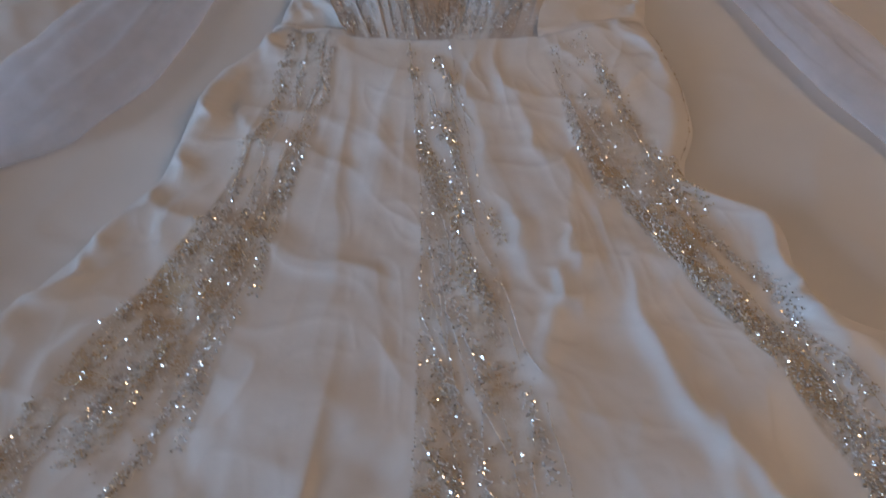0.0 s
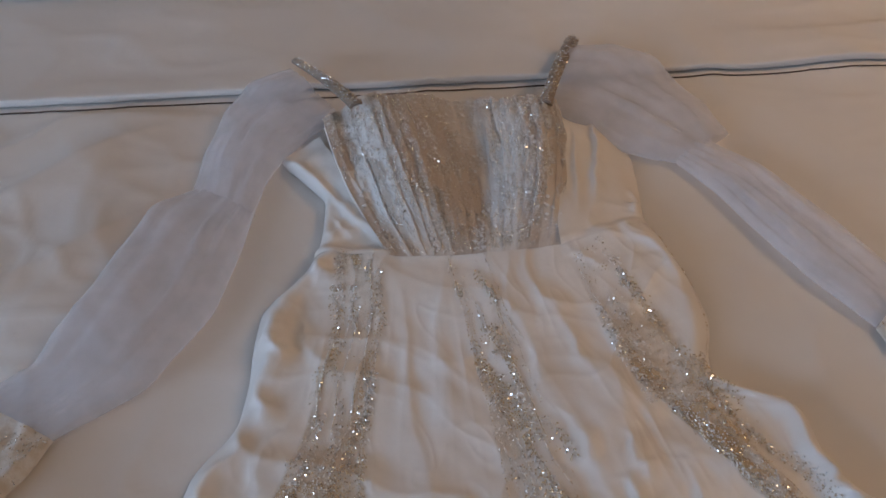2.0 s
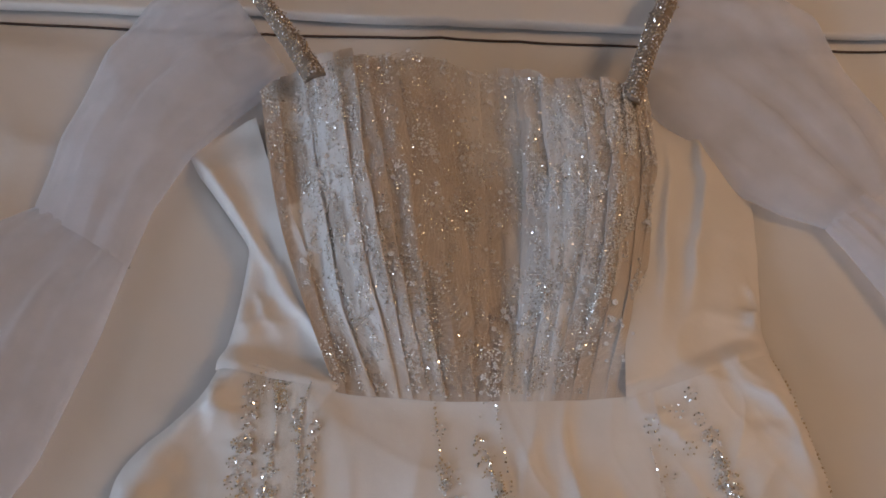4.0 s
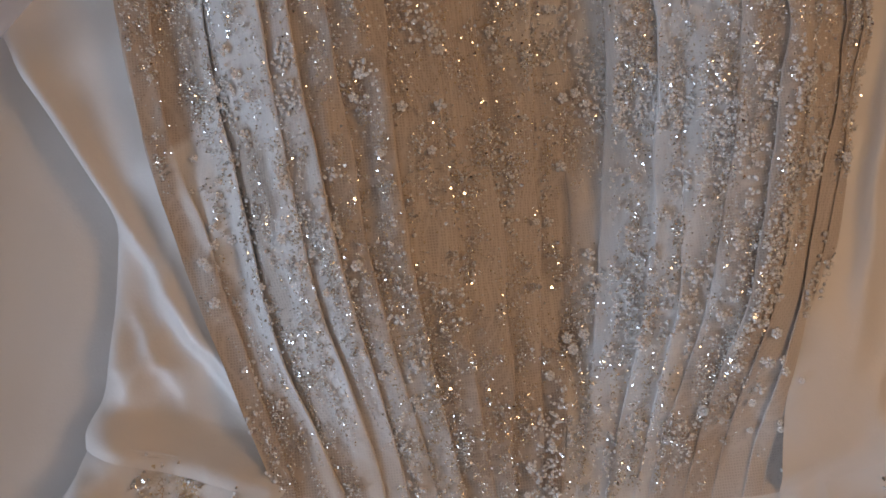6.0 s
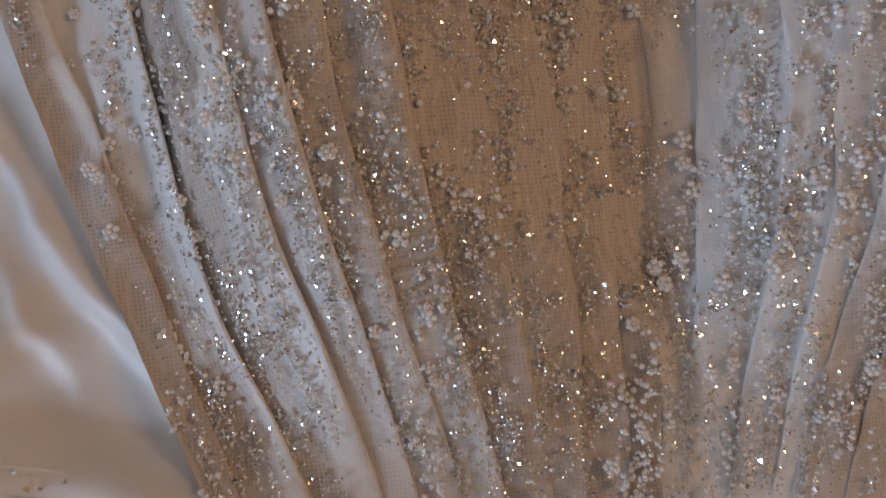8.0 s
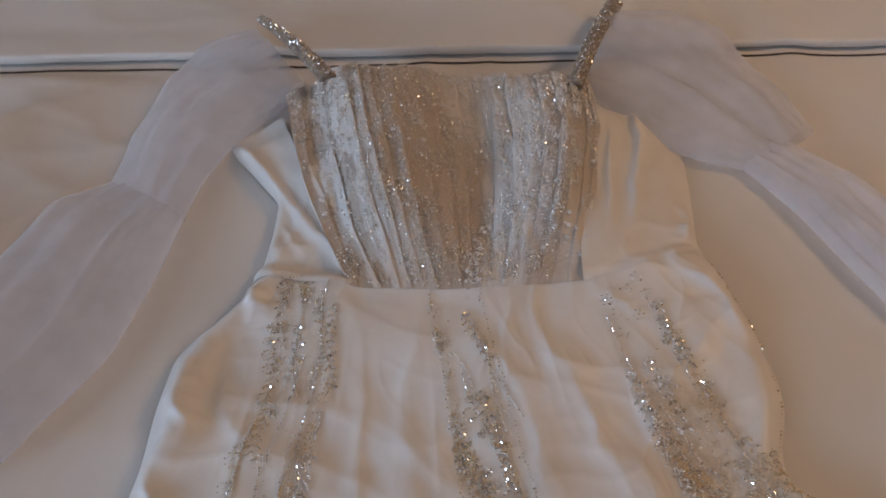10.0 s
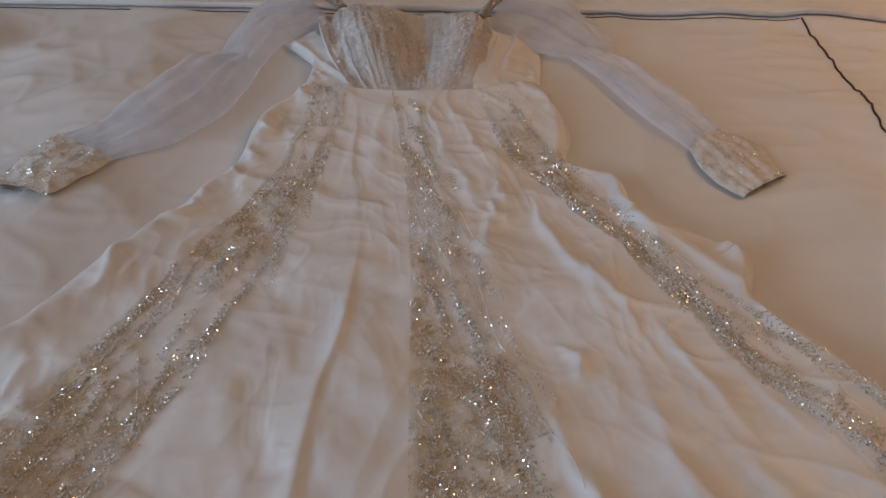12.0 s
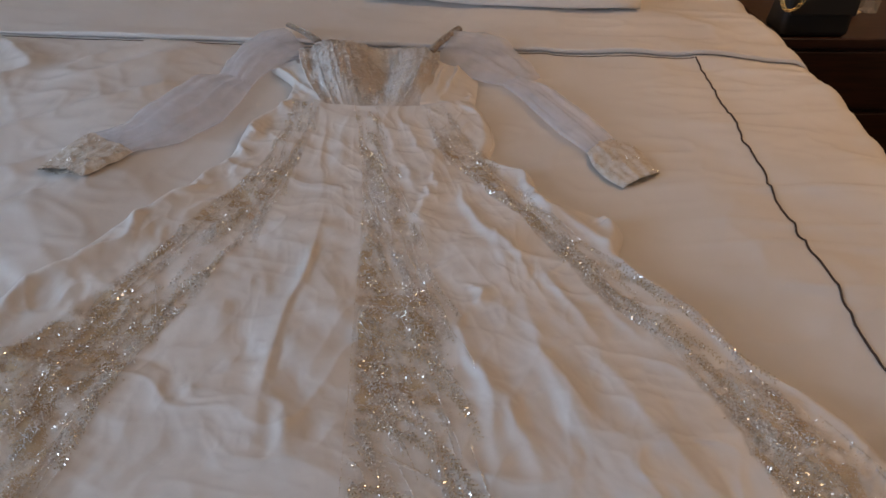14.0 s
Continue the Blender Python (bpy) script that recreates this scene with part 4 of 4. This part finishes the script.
# ---- sleeves ----
def sleeve_piece(name, outer, inner, heights, mat, label, folds, seed, parent=None, closed=0.35):
    """A flattened tube of cloth between two edges."""
    n, m = 90, 72
    t = np.linspace(0, 1, n)
    o, i = np.array(outer, float), np.array(inner, float)
    line = lambda p: np.interp(t, np.linspace(0, 1, len(p)), p)
    ox, oy, ix, iy = line(o[:, 0]), line(o[:, 1]), line(i[:, 0]), line(i[:, 1])
    for _ in range(6):
        for q in (ox, oy, ix, iy):
            q[1:-1] = (q[:-2] + 2 * q[1:-1] + q[2:]) / 4
    h = line(np.array(heights))[:, None]
    a = np.linspace(0, 2 * math.pi, m, endpoint=False)[None, :]
    T = t[:, None]
    k = 0.5 - 0.5 * np.cos(a)
    crease = 1 + folds * (wobble(np.cos(a) * 5 + 3 * np.sin(a), T * 2.5, seed) + 0.6 * wobble(np.cos(a) * 13 + 2 * np.sin(a), T * 4, seed + 1))
    x = ox[:, None] * (1 - k) + ix[:, None] * k
    y = oy[:, None] * (1 - k) + iy[:, None] * k
    z = np.sin(a) * h
    z = np.where(z > 0, z * crease, z * 0.2)
    bu, bv = to_bed(x, y)
    step = smooth01(bv - fold_edge(bu), -0.045, 0.01)
    floor_z = bed_z(x, y) * (1 - step) + fold_z(x, y) * step
    Z = floor_z + 0.004 + 0.2 * h + z
    return under(mesh_object(name, np.stack([x, y, Z], -1).reshape(-1, 3), [q[::-1] for q in grid_faces(n, m, True)], mat, None, label), parent)


def cuff(outer, inner, seed):
    ob = sleeve_piece("cuff", outer, inner, [0.012, 0.014, 0.012, 0.009], cuff_lace, "ivory lace cuff edged with beads", 0.25, seed)
    r = np.random.default_rng(seed)
    co = np.array([v.co[:] for v in ob.data.vertices]).reshape(90, 72, 3)
    i, j = r.integers(2, 88, 1500), r.integers(3, 34, 1500)
    pick = wobble(i * 0.11, j * 0.25, seed) > r.uniform(-0.35, 0.8, 1500)
    pts = co[i[pick], j[pick]] + (0, 0, 0.0008) + r.normal(0, 0.0008, (int(pick.sum()), 3)) * (1, 1, 0.3)
    h = len(pts) // 2
    beads("bead_scatter", pts[:h], 0.0011, crystal, ob, "silver beads on lace", r, shine=0.6)
    beads("bead_scatter", pts[h:], 0.0011, gold_bead, ob, "champagne beads on lace", r)
    rim = co[86, :, :]
    beads("bead_string", np.repeat(rim, 2, 0) + r.normal(0, 0.0006, (144, 3)), 0.0012, crystal, ob, "bead line along the cuff edge", r)


def gather(p, q, z, seed):
    t = np.linspace(0, 1, 40)
    x = p[0] + (q[0] - p[0]) * t + 0.003 * wobble(t * 9, 0, seed)
    y = p[1] + (q[1] - p[1]) * t + 0.003 * wobble(t * 9, 3, seed)
    under(tube("gather_seam", np.stack([x, y, bed_z(x, y) + z * (0.35 + 0.65 * np.sin(math.pi * t))], -1), 0.0013, tulle_seam, None, "drawn-in tulle seam", 6))


tulle_seam = Mat("tulle_seam_thread", (0.55, 0.52, 0.50), 0.8)
tulle_seam.bump(tulle_seam.noise(400, 2), 0.0005, 0.5)
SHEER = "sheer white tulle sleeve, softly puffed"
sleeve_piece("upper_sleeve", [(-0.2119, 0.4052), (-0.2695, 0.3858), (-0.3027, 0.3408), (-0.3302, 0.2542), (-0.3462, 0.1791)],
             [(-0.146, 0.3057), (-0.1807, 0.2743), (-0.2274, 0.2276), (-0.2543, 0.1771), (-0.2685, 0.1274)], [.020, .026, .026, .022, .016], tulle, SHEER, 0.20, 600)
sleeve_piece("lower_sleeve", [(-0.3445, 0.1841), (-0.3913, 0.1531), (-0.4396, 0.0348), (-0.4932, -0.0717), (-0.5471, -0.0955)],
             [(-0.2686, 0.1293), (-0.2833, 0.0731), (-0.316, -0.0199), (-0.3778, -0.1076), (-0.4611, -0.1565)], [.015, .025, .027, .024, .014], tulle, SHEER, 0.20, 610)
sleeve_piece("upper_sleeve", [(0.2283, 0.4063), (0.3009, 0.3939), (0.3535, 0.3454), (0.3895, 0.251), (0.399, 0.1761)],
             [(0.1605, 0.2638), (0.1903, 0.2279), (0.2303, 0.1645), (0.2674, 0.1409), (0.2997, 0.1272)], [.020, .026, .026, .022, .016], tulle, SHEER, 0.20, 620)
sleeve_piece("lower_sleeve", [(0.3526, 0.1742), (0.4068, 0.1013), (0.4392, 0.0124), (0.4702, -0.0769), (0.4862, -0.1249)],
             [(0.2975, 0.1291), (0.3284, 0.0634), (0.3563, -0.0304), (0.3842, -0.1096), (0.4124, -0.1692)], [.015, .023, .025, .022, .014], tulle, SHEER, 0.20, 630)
gather((-0.3463, 0.1811), (-0.2685, 0.1283), 0.018, 1)
gather((0.3525, 0.1752), (0.2976, 0.1281), 0.018, 2)
cuff([(-0.5472, -0.0936), (-0.5787, -0.1299), (-0.5987, -0.1583), (-0.6159, -0.2005)], [(-0.4611, -0.1565), (-0.4771, -0.1897), (-0.5, -0.2229), (-0.525, -0.2511)], 640)
cuff([(0.4779, -0.1191), (0.5111, -0.1414), (0.5284, -0.1867), (0.5371, -0.25)], [(0.4115, -0.1713), (0.4103, -0.2147), (0.4239, -0.2551), (0.4492, -0.2935)], 650)

# ---- beside the bed ----
NX0, NX1, NY0, NY1, NZ = 1.25, 1.86, 0.565, 0.985, 0.55
stand = empty("nightstand", "dark reddish wooden nightstand beside the bed", "nightstand", at=(1.5, 0.65, 0))
bpy.context.view_layer.update()


def stand_part(name, bm, mat, parent=stand, label=""):
    ob = part(name, bm, mat, parent, label)
    if parent is stand:
        ob.matrix_parent_inverse = Matrix.Translation((-1.5, -0.65, 0))
    return ob


stand_part("top", box_bm(NX0, NX1, NY0, NY1, NZ - 0.03, NZ, 0.004), wood)
stand_part("body", box_bm(NX0 + 0.02, NX1 - 0.02, NY0 + 0.02, NY1 - 0.01, 0.06, NZ - 0.03, 0.003), wood)
for a, b in ((0.10, 0.29), (0.31, 0.505)):
    stand_part("drawer", box_bm(NX0 + 0.035, NX1 - 0.035, NY0 + 0.004, NY0 + 0.022, a, b, 0.003), wood)
for lx in (NX0 + 0.05, NX1 - 0.05):
    for ly in (NY0 + 0.05, NY1 - 0.05):
        stand_part("leg", box_bm(lx - 0.025, lx + 0.025, ly - 0.025, ly + 0.025, 0, 0.06, 0.003), wood)

bag = empty("handbag", "black leather handbag with a gold chain strap on the nightstand", "handbag", at=(1.355, 0.625, NZ))
bm = box_bm(-0.115, 0.115, -0.055, 0.055, 0, 0.19, 0.02)
for p in bm.verts:
    k = p.co.z / 0.19
    p.co.x *= 1 - 0.05 * k
    p.co.y *= 1 - 0.35 * k
part("bag_body", bm, leather, bag, smooth=True)
bm = box_bm(-0.108, 0.108, -0.062, -0.052, 0.07, 0.185, 0.006)
for p in bm.verts:
    p.co.y += (p.co.z - 0.07) * 0.16
part("flap", bm, leather, bag)
links = []
for k in range(26):
    t = k / 25
    a = math.pi * t
    links.append((-0.125 - 0.045 * math.cos(a), -0.075, 0.215 - 0.125 * math.sin(a) ** 0.7))
bm = bmesh.new()
for k, p in enumerate(links):
    for i in range(10):
        a = i * 2 * math.pi / 10
        off = Matrix.Rotation(math.radians(90 * (k % 2)), 4, "X") @ Vector((0.006 * math.cos(a), 0.004 * math.sin(a), 0))
        bmesh.ops.create_icosphere(bm, subdivisions=1, radius=0.0019, matrix=Matrix.Translation(Vector(p) + off))
part("chain", bm, brass, bag, "gold link chain strap", smooth=True)

bm = bmesh.new()
bmesh.ops.create_grid(bm, x_segments=14, y_segments=10, size=1)
for p in bm.verts:
    x, y, _ = p.co
    p.co = x * 0.06, y * 0.045, 0.014 + 0.013 * noise.noise(Vector((x * 2.5, y * 3, 4)))
bmesh.ops.solidify(bm, geom=bm.faces[:], thickness=0.001)
scrap = tagged(part("paper_wrapper", bm, paper, None), "crumpled cream paper wrapper on the nightstand", "wrapper")
scrap.matrix_world = pose(1.55, 0.77, NZ + 0.001, 0, 0, 20)
bm = bmesh.new()
for z0, r0, z1, r1 in ((0.0, 0.028, 0.10, 0.036),):
    bmesh.ops.create_cone(bm, segments=40, radius1=r0, radius2=r1, depth=z1 - z0, cap_ends=False, matrix=Matrix.Translation((0, 0, 0.051)))
bmesh.ops.create_circle(bm, cap_ends=True, segments=40, radius=0.028, matrix=Matrix.Translation((0, 0, 0.002)))
bmesh.ops.remove_doubles(bm, verts=bm.verts[:], dist=0.0025)
bmesh.ops.solidify(bm, geom=bm.faces[:], thickness=0.0012)
cup = tagged(part("drinking_glass", bm, clear_cup, None, smooth=True), "clear drinking glass on the wooden nightstand", "glass")
cup.matrix_world = pose(1.68, 0.80, NZ + 0.001)

# ---- unseen ceiling panel, added to carry the warm fill ----
lamp = empty("fill_light_panel", "unseen square ceiling panel added for the warm fill light", "lamp", at=(1.75, 0.1, ROOM_H))
bm = bmesh.new()
for a in ((-0.38, -0.35, -0.38, 0.38), (0.35, 0.38, -0.38, 0.38), (-0.35, 0.35, -0.38, -0.35), (-0.35, 0.35, 0.35, 0.38)):
    box_bm(*a, -0.09, -0.001, bm=bm)
part("frame", bm, white_paint, lamp)
part("diffuser", box_bm(-0.35, 0.35, -0.35, 0.35, -0.05, -0.03), fill_glow, lamp)
